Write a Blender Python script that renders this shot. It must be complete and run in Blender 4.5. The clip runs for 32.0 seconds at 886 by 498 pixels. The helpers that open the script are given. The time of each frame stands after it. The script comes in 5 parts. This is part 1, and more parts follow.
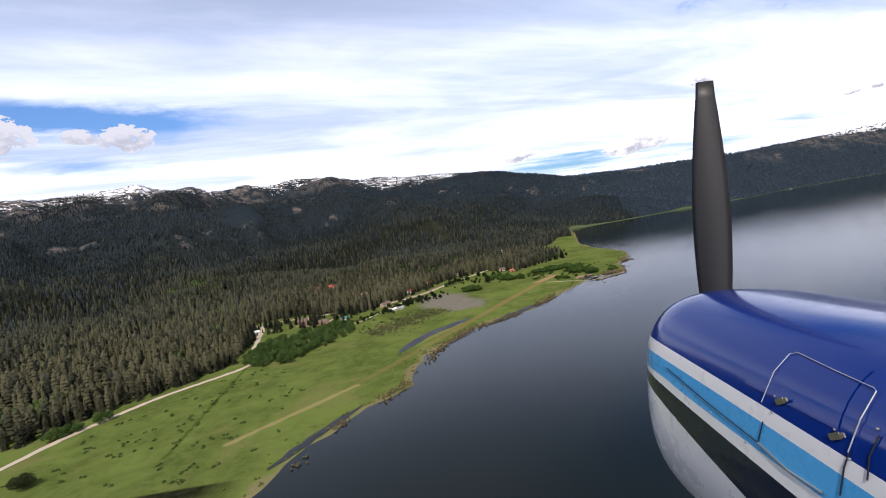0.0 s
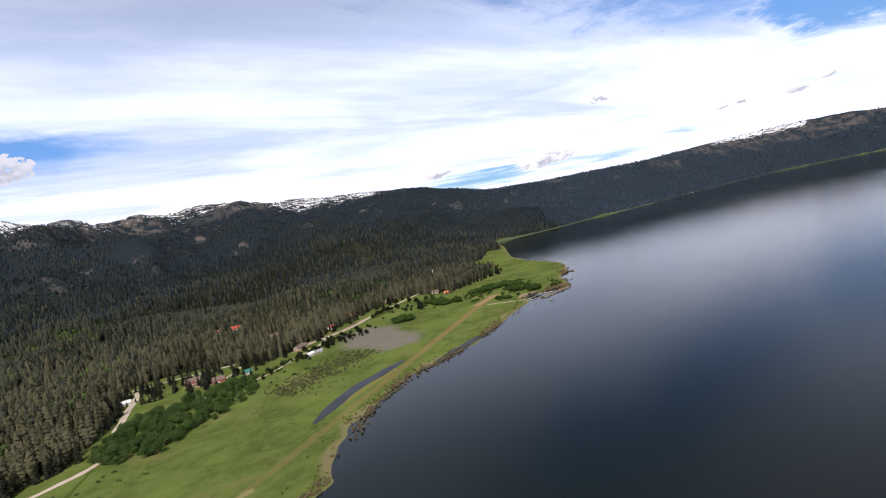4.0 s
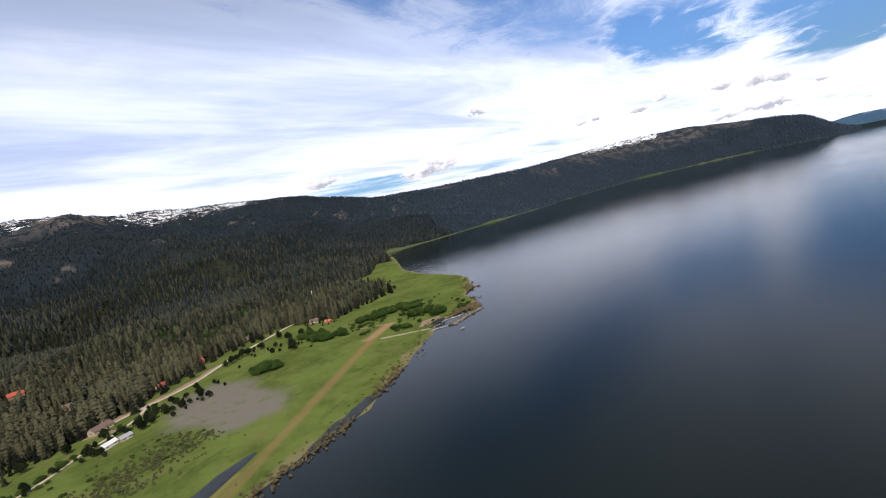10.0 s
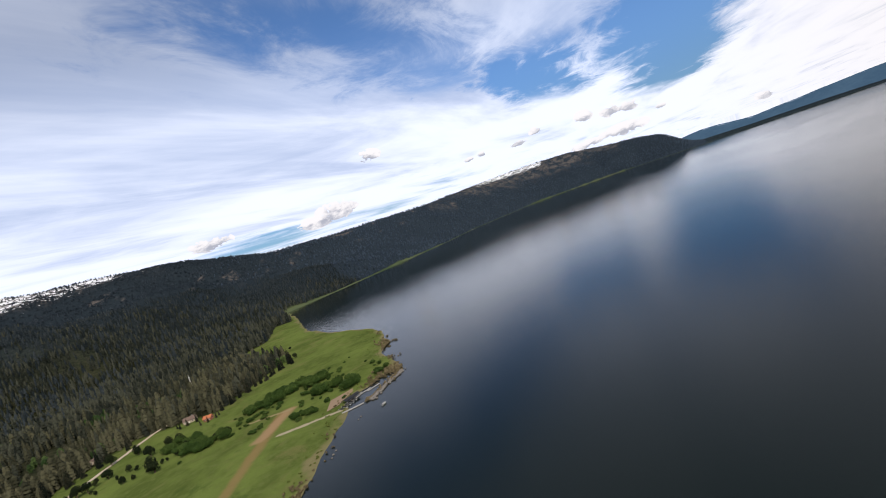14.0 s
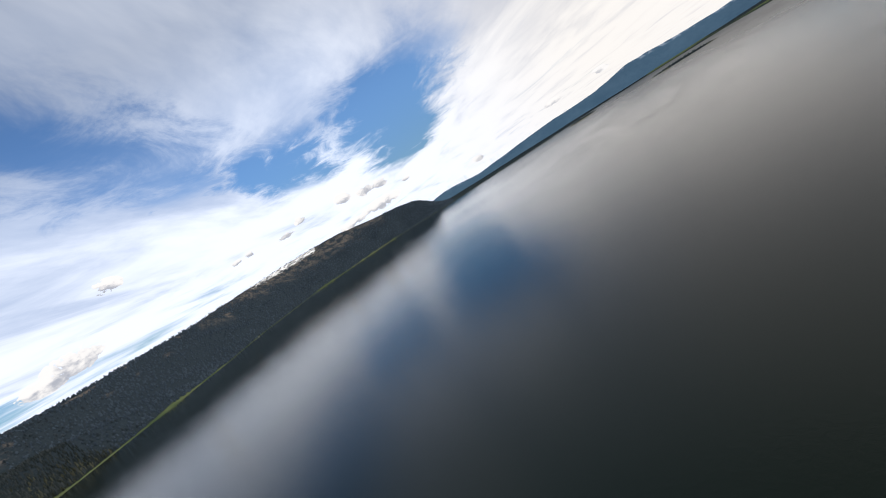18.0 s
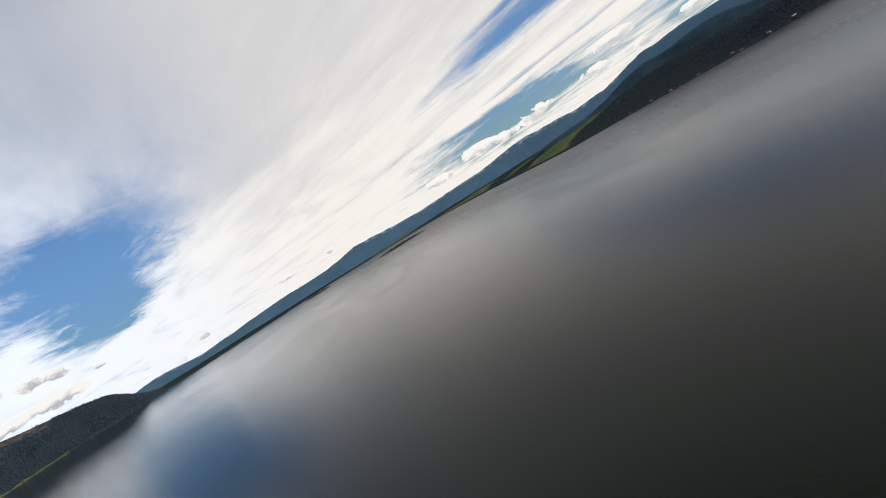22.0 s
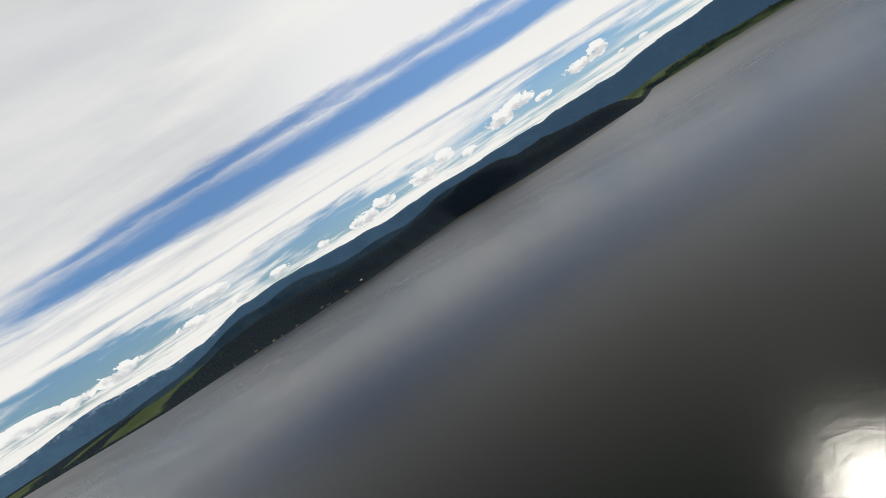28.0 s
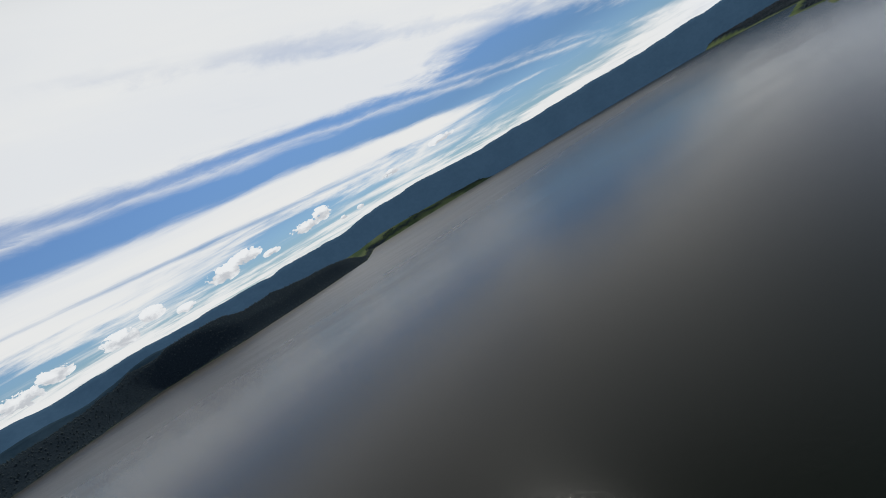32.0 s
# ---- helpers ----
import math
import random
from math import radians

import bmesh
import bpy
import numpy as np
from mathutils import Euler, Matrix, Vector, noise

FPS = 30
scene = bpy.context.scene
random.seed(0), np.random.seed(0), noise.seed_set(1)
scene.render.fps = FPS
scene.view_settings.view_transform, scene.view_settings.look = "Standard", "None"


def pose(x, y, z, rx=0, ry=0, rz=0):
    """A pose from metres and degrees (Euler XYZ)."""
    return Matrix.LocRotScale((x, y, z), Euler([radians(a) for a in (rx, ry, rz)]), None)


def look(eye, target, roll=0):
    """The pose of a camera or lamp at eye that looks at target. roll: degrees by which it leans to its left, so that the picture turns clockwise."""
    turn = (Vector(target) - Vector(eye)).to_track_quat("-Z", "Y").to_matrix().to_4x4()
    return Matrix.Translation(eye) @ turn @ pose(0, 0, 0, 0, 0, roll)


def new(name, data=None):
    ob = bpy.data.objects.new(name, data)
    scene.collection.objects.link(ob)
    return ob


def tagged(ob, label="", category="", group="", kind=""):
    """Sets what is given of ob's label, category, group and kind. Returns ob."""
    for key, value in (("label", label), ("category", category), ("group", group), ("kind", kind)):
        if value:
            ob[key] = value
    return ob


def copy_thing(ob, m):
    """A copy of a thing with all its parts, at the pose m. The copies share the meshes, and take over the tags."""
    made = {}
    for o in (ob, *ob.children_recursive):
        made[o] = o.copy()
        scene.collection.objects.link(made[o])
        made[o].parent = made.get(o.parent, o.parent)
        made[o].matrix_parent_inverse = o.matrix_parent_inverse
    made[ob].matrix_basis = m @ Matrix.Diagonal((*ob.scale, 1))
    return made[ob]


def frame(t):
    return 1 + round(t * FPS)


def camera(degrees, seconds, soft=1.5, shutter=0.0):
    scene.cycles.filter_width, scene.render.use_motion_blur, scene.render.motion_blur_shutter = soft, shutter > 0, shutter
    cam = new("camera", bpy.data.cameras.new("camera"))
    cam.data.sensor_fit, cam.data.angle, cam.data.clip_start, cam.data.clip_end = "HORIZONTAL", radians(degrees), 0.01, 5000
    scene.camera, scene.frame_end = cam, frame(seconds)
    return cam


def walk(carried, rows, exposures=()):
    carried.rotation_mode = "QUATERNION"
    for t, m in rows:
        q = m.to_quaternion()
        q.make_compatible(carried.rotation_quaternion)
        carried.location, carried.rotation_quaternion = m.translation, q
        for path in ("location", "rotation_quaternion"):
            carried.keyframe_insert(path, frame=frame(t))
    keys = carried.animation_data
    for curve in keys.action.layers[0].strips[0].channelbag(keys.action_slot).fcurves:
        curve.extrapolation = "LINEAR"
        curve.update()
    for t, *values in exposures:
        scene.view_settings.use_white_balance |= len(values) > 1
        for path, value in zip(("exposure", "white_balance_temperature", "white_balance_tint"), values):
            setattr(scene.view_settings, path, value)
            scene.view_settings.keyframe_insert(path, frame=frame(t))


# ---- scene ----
cam = camera(87.97, 32.0, soft=1.0)
PATH = [
    (0.0, pose(0.00, 0.00, 120.00, 86.124, 8.680, 5.571)),
    (0.5, pose(-1.58, 11.85, 120.10, 86.044, 10.034, 4.649)),
    (1.0, pose(-2.95, 23.68, 120.18, 85.865, 11.613, 3.356)),
    (1.5, pose(-4.07, 35.49, 120.28, 85.821, 12.541, 2.063)),
    (2.0, pose(-4.94, 47.27, 120.38, 85.987, 13.045, 0.866)),
    (2.5, pose(-5.55, 59.02, 120.46, 86.253, 13.109, -0.304)),
    (3.0, pose(-5.91, 70.74, 120.56, 86.490, 12.822, -1.480)),
    (3.5, pose(-6.01, 82.42, 120.66, 86.599, 12.396, -2.770)),
    (4.0, pose(-5.83, 94.06, 120.74, 86.627, 11.884, -4.075)),
    (4.5, pose(-5.39, 105.63, 120.84, 86.504, 11.623, -5.404)),
    (6.5, pose(-1.36, 151.34, 120.25, 86.530, 11.873, -9.792)),
    (7.0, pose(0.18, 162.59, 120.10, 86.352, 11.727, -10.878)),
    (7.5, pose(1.93, 173.77, 119.96, 85.907, 11.508, -12.152)),
    (8.0, pose(3.91, 184.86, 119.81, 85.455, 11.793, -13.579)),
    (8.5, pose(6.13, 195.86, 119.66, 85.050, 12.333, -14.934)),
    (9.0, pose(8.57, 206.77, 119.51, 84.808, 12.743, -16.129)),
    (9.5, pose(11.20, 217.58, 119.10, 84.731, 13.123, -17.268)),
    (10.0, pose(14.04, 228.30, 118.70, 84.671, 13.070, -18.451)),
    (10.5, pose(17.10, 238.90, 118.29, 84.783, 12.758, -19.774)),
    (11.0, pose(20.42, 249.38, 117.88, 85.135, 12.202, -21.296)),
    (11.5, pose(24.03, 259.71, 117.48, 85.560, 11.848, -22.876)),
    (12.0, pose(27.93, 269.90, 117.07, 85.952, 11.963, -24.409)),
    (12.5, pose(32.08, 279.93, 116.66, 86.206, 12.072, -25.914)),
    (13.0, pose(36.48, 289.80, 116.26, 86.271, 13.058, -27.420)),
    (13.5, pose(41.13, 299.54, 115.85, 86.122, 16.453, -29.217)),
    (15.5, pose(63.10, 336.62, 116.64, 86.978, 27.563, -38.047)),
    (16.0, pose(69.63, 345.21, 116.84, 86.549, 29.451, -42.833)),
    (16.5, pose(76.82, 353.24, 117.04, 85.909, 30.871, -47.917)),
    (17.0, pose(84.62, 360.69, 117.24, 85.457, 32.279, -52.465)),
    (17.5, pose(92.94, 367.57, 117.24, 84.191, 32.732, -57.007)),
    (18.0, pose(101.68, 373.88, 117.24, 82.593, 32.781, -61.699)),
    (18.5, pose(110.88, 379.50, 117.24, 82.080, 32.614, -66.855)),
    (19.0, pose(120.54, 384.30, 117.24, 82.336, 32.735, -71.902)),
    (19.5, pose(130.58, 388.21, 117.24, 82.770, 32.658, -76.970)),
    (20.0, pose(140.95, 391.18, 117.24, 82.973, 32.781, -81.877)),
    (20.5, pose(151.54, 393.26, 117.24, 83.062, 31.857, -86.509)),
    (21.0, pose(162.25, 394.50, 117.25, 83.098, 31.744, -90.791)),
    (21.5, pose(173.02, 394.95, 117.25, 83.288, 31.677, -94.911)),
    (22.0, pose(183.80, 394.58, 117.25, 83.594, 31.447, -99.146)),
    (22.5, pose(194.52, 393.38, 117.25, 83.738, 31.078, -103.411)),
    (23.0, pose(205.12, 391.38, 117.25, 83.466, 30.862, -107.764)),
    (23.5, pose(215.54, 388.61, 117.25, 83.311, 30.869, -112.043)),
    (24.0, pose(225.72, 385.05, 117.25, 83.559, 31.059, -116.519)),
    (24.5, pose(235.58, 380.67, 117.25, 83.890, 31.296, -121.100)),
    (25.0, pose(245.04, 375.50, 117.25, 84.094, 31.458, -125.672)),
    (25.5, pose(254.05, 369.58, 117.25, 84.076, 31.566, -130.425)),
    (27.5, pose(284.56, 339.31, 117.25, 84.252, 31.777, -148.456)),
    (28.0, pose(290.57, 330.36, 117.25, 84.087, 32.066, -153.162)),
    (28.5, pose(295.84, 320.95, 117.26, 83.838, 32.186, -157.951)),
    (29.0, pose(300.33, 311.14, 117.26, 83.571, 32.060, -162.778)),
    (29.5, pose(303.99, 301.00, 117.26, 83.269, 32.023, -167.625)),
    (30.0, pose(306.83, 290.60, 117.26, 82.746, 31.898, -172.529)),
    (30.5, pose(308.82, 280.00, 117.26, 82.351, 31.641, -177.318)),
    (31.0, pose(309.92, 269.27, 117.26, 82.398, 31.393, -182.157)),
    (31.5, pose(310.12, 258.49, 117.26, 82.565, 31.167, -186.777)),
    (32.0, pose(309.45, 247.73, 117.26, 82.766, 30.861, -191.163)),
]
walk(cam, PATH, [(0.0, 0.2, 6350, 18), (9.0, 0.12, 6350, 17), (13.0, -0.1, 6400, 16), (18.0, -0.07, 6550, 12), (20.0, -0.07, 6650, 11), (22.0, -0.17, 6700, 10), (25.0, -0.22, 6700, 9), (28.0, -0.2, 6500, 9), (32.0, -0.33, 6250, 9)])

# ---- light: high thin cloud, sun in the south ----
SUN_AZ, SUN_EL = 181.0, 47.0
EXPOSURE = 0.0
scene.view_settings.exposure = EXPOSURE
sun_way = Vector((math.sin(radians(SUN_AZ)) * math.cos(radians(SUN_EL)), math.cos(radians(SUN_AZ)) * math.cos(radians(SUN_EL)), math.sin(radians(SUN_EL))))
sun = new("sun", bpy.data.lights.new("sun", "SUN"))
sun.data.energy, sun.data.angle, sun.data.color = 3.4, radians(0.6), (1.0, 0.94, 0.84)
sun.matrix_world = look(sun_way * 3000, (0, 0, 0))


class Nodes:
    """Short hand for a node tree."""

    def __init__(self, tree):
        self.tree = tree
        tree.nodes.clear()

    def add(self, kind, **values):
        node = self.tree.nodes.new(kind)
        for key, value in values.items():
            setattr(node, key, value)
        return node

    def put(self, socket, value):
        if isinstance(value, bpy.types.NodeSocket):
            self.tree.links.new(value, socket)
        elif value is not None:
            socket.default_value = value

    def math(self, op, a, b=None, c=None, clamp=False):
        node = self.add("ShaderNodeMath", operation=op, use_clamp=clamp)
        for n, v in enumerate((a, b, c)):
            self.put(node.inputs[n], v)
        return node.outputs[0]

    def vec(self, op, a, b=None, scale=None):
        node = self.add("ShaderNodeVectorMath", operation=op)
        self.put(node.inputs[0], a)
        self.put(node.inputs[1], b)
        if scale is not None:
            self.put(node.inputs["Scale"], scale)
        return node.outputs["Value"] if op in ("LENGTH", "DOT_PRODUCT", "DISTANCE") else node.outputs[0]

    def xyz(self, v):
        node = self.add("ShaderNodeSeparateXYZ")
        self.put(node.inputs[0], v)
        return node.outputs

    def join(self, x, y, z):
        node = self.add("ShaderNodeCombineXYZ")
        for n, v in enumerate((x, y, z)):
            self.put(node.inputs[n], v)
        return node.outputs[0]

    def noise(self, v, scale, detail=4.0, rough=0.55, twist=0.0):
        node = self.add("ShaderNodeTexNoise")
        self.put(node.inputs["Vector"], v)
        for key, value in (("Scale", scale), ("Detail", detail), ("Roughness", rough), ("Distortion", twist)):
            self.put(node.inputs[key], value)
        return node.outputs[0]

    def ramp(self, value, lo, hi, a=0.0, b=1.0, kind="SMOOTHSTEP"):
        node = self.add("ShaderNodeMapRange", interpolation_type=kind)
        for n, v in enumerate((value, lo, hi, a, b)):
            self.put(node.inputs[n], v)
        return node.outputs[0]

    def mix(self, f, a, b):
        node = self.add("ShaderNodeMix", data_type="RGBA")
        self.put(node.inputs[0], f)
        self.put(node.inputs[6], (*a, 1) if isinstance(a, tuple) and len(a) == 3 else a)
        self.put(node.inputs[7], (*b, 1) if isinstance(b, tuple) and len(b) == 3 else b)
        return node.outputs[2]

    def attr(self, name):
        return self.add("ShaderNodeAttribute", attribute_name=name).outputs["Fac"]

    def bump(self, height, strength, distance):
        node = self.add("ShaderNodeBump")
        self.put(node.inputs["Height"], height)
        node.inputs["Strength"].default_value, node.inputs["Distance"].default_value = strength, distance
        return node.outputs[0]


# ---- sky: blue behind streaks of high cloud, with rifts ----
world = bpy.data.worlds.new("sky")
scene.world = world
world.use_nodes = True
w = Nodes(world.node_tree)
sky = w.add("ShaderNodeTexSky", sky_type="NISHITA", sun_disc=False, sun_elevation=radians(SUN_EL), sun_rotation=radians(SUN_AZ), altitude=1500.0, air_density=1.0, dust_density=0.6, ozone_density=1.5)
way = w.add("ShaderNodeTexCoord").outputs["Generated"]
wx, wy, wz = w.xyz(way)
up = w.math("MAXIMUM", wz, 0.0)
el = w.math("MULTIPLY", w.math("ARCSINE", up), 57.2958)
flat = w.math("ADD", up, 0.09)
sheet = w.join(w.math("DIVIDE", wx, flat), w.math("DIVIDE", wy, flat), 0.0)


# the cloud lies in streets that run towards 57 degrees: along and across them, on a sheet one unit overhead
STREET = radians(57.0)
over_ = w.math("ADD", up, 0.018)
px_, py_ = w.math("DIVIDE", wx, over_), w.math("DIVIDE", wy, over_)
along = w.math("ADD", w.math("MULTIPLY", px_, math.sin(STREET)), w.math("MULTIPLY", py_, math.cos(STREET)))
across = w.math("SUBTRACT", w.math("MULTIPLY", px_, math.cos(STREET)), w.math("MULTIPLY", py_, math.sin(STREET)))
street = w.join(w.math("MULTIPLY", along, 0.22), across, 0.0)
warp = w.math("SUBTRACT", w.noise(w.vec("ADD", sheet, (5.0, 1.0, 0.0)), 1.1, 6.0, 0.65, 0.3), 0.5)
warp_b = w.math("SUBTRACT", w.noise(w.vec("MULTIPLY", sheet, (0.45, 1.2, 1.0)), 2.0, 5.0, 0.65, 0.3), 0.5)
drift = w.math("SUBTRACT", w.noise(w.vec("ADD", street, (2.7, 4.1, 0.0)), 1.0, 6.0, 0.6, 0.4), 0.5)
curl = w.math("SUBTRACT", w.noise(w.join(w.math("MULTIPLY", along, 0.7), across, 3.0), 2.2, 6.0, 0.68, 0.6), 0.5)


def rift(az, height, width, tall, lean=0.0):
    """An opening in the cloud round a direction: 1 in its middle, 0 outside. Degrees."""
    a = radians(az)
    side = w.math("MULTIPLY", w.math("ARCSINE", w.math("SUBTRACT", w.math("MULTIPLY", wx, math.cos(a)), w.math("MULTIPLY", wy, math.sin(a)))), 57.2958)
    ahead = w.math("ADD", w.math("MULTIPLY", wx, math.sin(a)), w.math("MULTIPLY", wy, math.cos(a)))
    side = w.math("ADD", side, w.math("MULTIPLY", warp, width * 1.6))
    rise = w.math("SUBTRACT", w.math("SUBTRACT", el, height), w.math("MULTIPLY", side, lean))
    rise = w.math("ADD", rise, w.math("MULTIPLY", w.math("ADD", warp, warp_b), tall * 1.7))
    q = w.math("ADD", w.math("POWER", w.math("ABSOLUTE", w.math("DIVIDE", side, width)), 2.0), w.math("POWER", w.math("ABSOLUTE", w.math("DIVIDE", rise, tall)), 2.0))
    return w.math("MULTIPLY", w.math("EXPONENT", w.math("MULTIPLY", q, -1.0)), w.ramp(ahead, 0.0, 0.2))


def lane(middle, half, start, fade, stop, end, wander=0.7, fray=0.5):
    """A blue lane between two streets of cloud: its middle and half width across, and where along it opens and closes."""
    a = w.math("ADD", w.math("ADD", across, w.math("MULTIPLY", drift, wander)), w.math("MULTIPLY", curl, fray))
    q = w.math("POWER", w.math("ABSOLUTE", w.math("DIVIDE", w.math("SUBTRACT", a, middle), half)), 2.0)
    l = w.math("ADD", along, w.math("MULTIPLY", w.math("ADD", curl, drift), 1.6))
    return w.math("MULTIPLY", w.math("EXPONENT", w.math("MULTIPLY", q, -1.0)), w.math("MULTIPLY", w.ramp(l, start, fade), w.ramp(l, end, stop)))


streak = w.vec("MULTIPLY", street, (1.0, 0.8, 1.0))
broad = w.noise(streak, 0.55, 5.0, 0.6, 0.5)
fine = w.noise(w.vec("ADD", w.join(w.math("MULTIPLY", along, 0.45), w.math("MULTIPLY", across, 0.95), 0.0), (3.1, 7.7, 0.0)), 0.95, 7.0, 0.60, 0.7)
gaps = None
for place, strength in (((-42, 14.5, 12, 1.6, -0.05), 1.0), ((-40, 10.0, 10, 1.0, -0.05), 0.6),
                        ((112, 4.0, 14, 2.2, 0.02), 1.0), ((140, 4.6, 16, 2.3, 0.02), 1.0), ((172, 4.8, 20, 2.4, 0.0), 1.0), ((205, 4.6, 16, 2.0, 0.0), 1.0), ((8, 4.2, 12, 1.3, 0.0), 0.75), ((28, 3.6, 10, 1.0, 0.0), 0.5)):
    one = w.math("MULTIPLY", rift(*place), strength)
    gaps = one if gaps is None else w.math("MAXIMUM", gaps, one)
for place, strength in (((0.45, 0.62, 2.4, 4.4, 7.0, 10.5, 0.9, 1.3), 1.0), ((-0.75, 0.50, 2.6, 3.8, 4.6, 7.0, 0.9, 1.4), 0.9), ((-1.15, 0.40, 0.6, 1.6, 2.8, 4.2, 0.8, 1.1), 0.75), ((3.72, 0.58, -14.0, -6.0, 1.6, 4.8, 0.45, 0.35), 1.0), ((3.08, 0.22, -14.0, -6.0, 1.0, 4.0, 0.45, 0.35), 0.75), ((5.75, 0.24, -10.0, -3.0, 3.0, 6.0, 0.5, 0.3), 0.55),
                        ((2.5, 0.65, -14.0, -9.0, -4.2, -2.2, 0.5, 0.5), 1.0), ((1.85, 0.16, -12.0, -6.0, -1.0, 0.6, 0.4, 0.4), 0.42), ((7.6, 0.30, -10.0, -3.0, 3.5, 7.0, 0.6, 0.3), 0.40)):
    one = w.math("MULTIPLY", lane(*place), strength)
    gaps = w.math("MAXIMUM", gaps, one)
cover = w.math("ADD", w.math("MULTIPLY", broad, 0.80), w.math("MULTIPLY", fine, 0.55))
cover = w.math("SUBTRACT", w.math("ADD", cover, 0.12), w.math("MULTIPLY", gaps, 0.60))
cover = w.math("SUBTRACT", cover, w.math("MULTIPLY", w.ramp(el, 15.0, 26.0, 0.0, 0.15), w.ramp(w.math("SUBTRACT", wy, w.math("MULTIPLY", wx, 0.6)), -0.3, 0.2)))
thick = w.ramp(cover, 0.28, 0.70)
tone = w.math("ADD", w.math("MULTIPLY", w.noise(w.vec("ADD", streak, (11.0, 2.0, 0.0)), 1.0, 5.0, 0.6, 0.4), 0.55), w.math("MULTIPLY", fine, 0.45))
south = w.ramp(w.math("SUBTRACT", w.math("MULTIPLY", wx, 0.55), wy), -0.2, 0.5)
low = w.ramp(el, 4.0, 17.0, 1.0, 0.0)
white = w.mix(w.ramp(w.math("ADD", tone, w.math("MULTIPLY", low, 0.20)), 0.42, 0.72), w.mix(south, (5.3, 6.5, 8.8), w.mix(w.ramp(wy, -0.6, -0.85), (7.2, 7.3, 7.6), (9.6, 9.6, 9.6))), w.mix(south, (10.2, 11.1, 12.6), (10.3, 10.1, 9.7)))
white = w.vec("SCALE", white, scale=w.math("MULTIPLY", w.ramp(el, 32.0, 52.0, 1.0, 0.24), w.math("ADD", w.math("MULTIPLY", w.ramp(el, 17.0, 30.0, 0.0, -0.34), w.math("SUBTRACT", 1.0, south)), 1.0)))

# heaped clouds low over the ranges: degrees round, up, half width, half height
lumps = w.math("SUBTRACT", w.noise(w.vec("MULTIPLY", way, (1.0, 1.0, 1.6)), 34.0, 8.0, 0.62, 0.3), 0.5)
heap = w.math("MULTIPLY", lumps, 0.0)
shade_ = heap
HEAPS = [(4.8, 6.0, 2.6, 0.9), (16.6, 4.7, 2.6, 0.9), (19.2, 5.3, 3.0, 1.3), (24.9, 10.2, 1.8, 0.9), (36.6, 5.7, 0.9, 0.35), (38.3, 5.8, 1.0, 0.4), (42.8, 5.5, 1.3, 0.45), (45.2, 6.1, 1.0, 0.6), (50.7, 5.7, 1.2, 0.8), (53.6, 5.2, 1.3, 0.8), (55.4, 4.9, 1.4, 0.7), (50.2, 2.5, 2.4, 0.5), (54.4, 2.7, 3.0, 0.8), (67.5, 0.9, 1.0, 0.5), (58.5, 3.6, 0.7, 0.3),
         (-42.3, 13.0, 1.8, 0.8), (-38.6, 12.8, 3.0, 1.5), (-49.0, 13.0, 3.6, 2.2), (78, 1.6, 1.4, 0.4), (84, 1.7, 1.2, 0.4), (100, 2.0, 3.0, 0.6), (105.7, 2.7, 3.0, 0.8), (109, 2.5, 2.6, 0.7), (113.9, 2.7, 2.6, 0.9), (121.8, 3.2, 2.2, 0.8), (124.5, 5.0, 2.6, 0.8), (127.1, 3.0, 1.3, 0.6), (132.1, 3.3, 1.5, 0.6), (138.0, 3.3, 0.9, 0.6), (144.0, 3.4, 2.4, 1.0), (147.0, 4.0, 1.8, 0.9),
         (153.0, 3.9, 2.4, 1.0), (156.2, 4.7, 1.6, 0.8), (159.2, 3.5, 1.2, 0.5), (164.2, 4.7, 2.6, 1.0), (167.0, 5.2, 2.2, 0.9), (169.8, 4.2, 1.2, 0.4), (174.6, 4.8, 2.2, 0.7), (177.0, 5.2, 1.4, 0.9), (179.2, 3.5, 0.7, 0.3), (181.5, 3.6, 0.7, 0.3), (186.7, 5.2, 1.6, 0.5), (194.2, 5.6, 1.9, 0.5)]
for az_, up_, wide_, tall_ in HEAPS:
    a_ = radians(az_)
    side_ = w.math("MULTIPLY", w.math("SUBTRACT", w.math("MULTIPLY", wx, math.cos(a_)), w.math("MULTIPLY", wy, math.sin(a_))), 57.3 / wide_)
    rise_ = w.math("MULTIPLY", w.math("SUBTRACT", el, up_), 1.0 / tall_)
    ahead_ = w.math("GREATER_THAN", w.math("ADD", w.math("MULTIPLY", wx, math.sin(a_)), w.math("MULTIPLY", wy, math.cos(a_))), 0.5)
    q_ = w.math("ADD", w.math("MULTIPLY", side_, side_), w.math("MULTIPLY", rise_, rise_))
    one = w.math("MULTIPLY", w.math("SUBTRACT", 1.0, q_, clamp=True), ahead_)
    heap = w.math("MAXIMUM", heap, one)
    shade_ = w.math("ADD", shade_, w.math("MULTIPLY", one, rise_))
body = w.ramp(w.math("ADD", heap, w.math("MULTIPLY", lumps, w.math("MULTIPLY", w.ramp(heap, 0.0, 0.12), 4.4))), 0.27, 0.37)
lit = w.ramp(w.math("ADD", w.math("ADD", shade_, w.math("MULTIPLY", lumps, 3.0)), 0.15), -0.35, 0.45)
facing = w.ramp(w.math("MULTIPLY", wy, -1.0), -0.9, 0.2)
heaped = w.mix(lit, w.mix(facing, (4.9, 5.2, 5.9), (6.8, 6.9, 7.1)), w.mix(w.ramp(wx, -0.5, -0.2), (6.9, 7.1, 7.7), (10.6, 10.5, 10.3)))
back = w.add("ShaderNodeBackground")
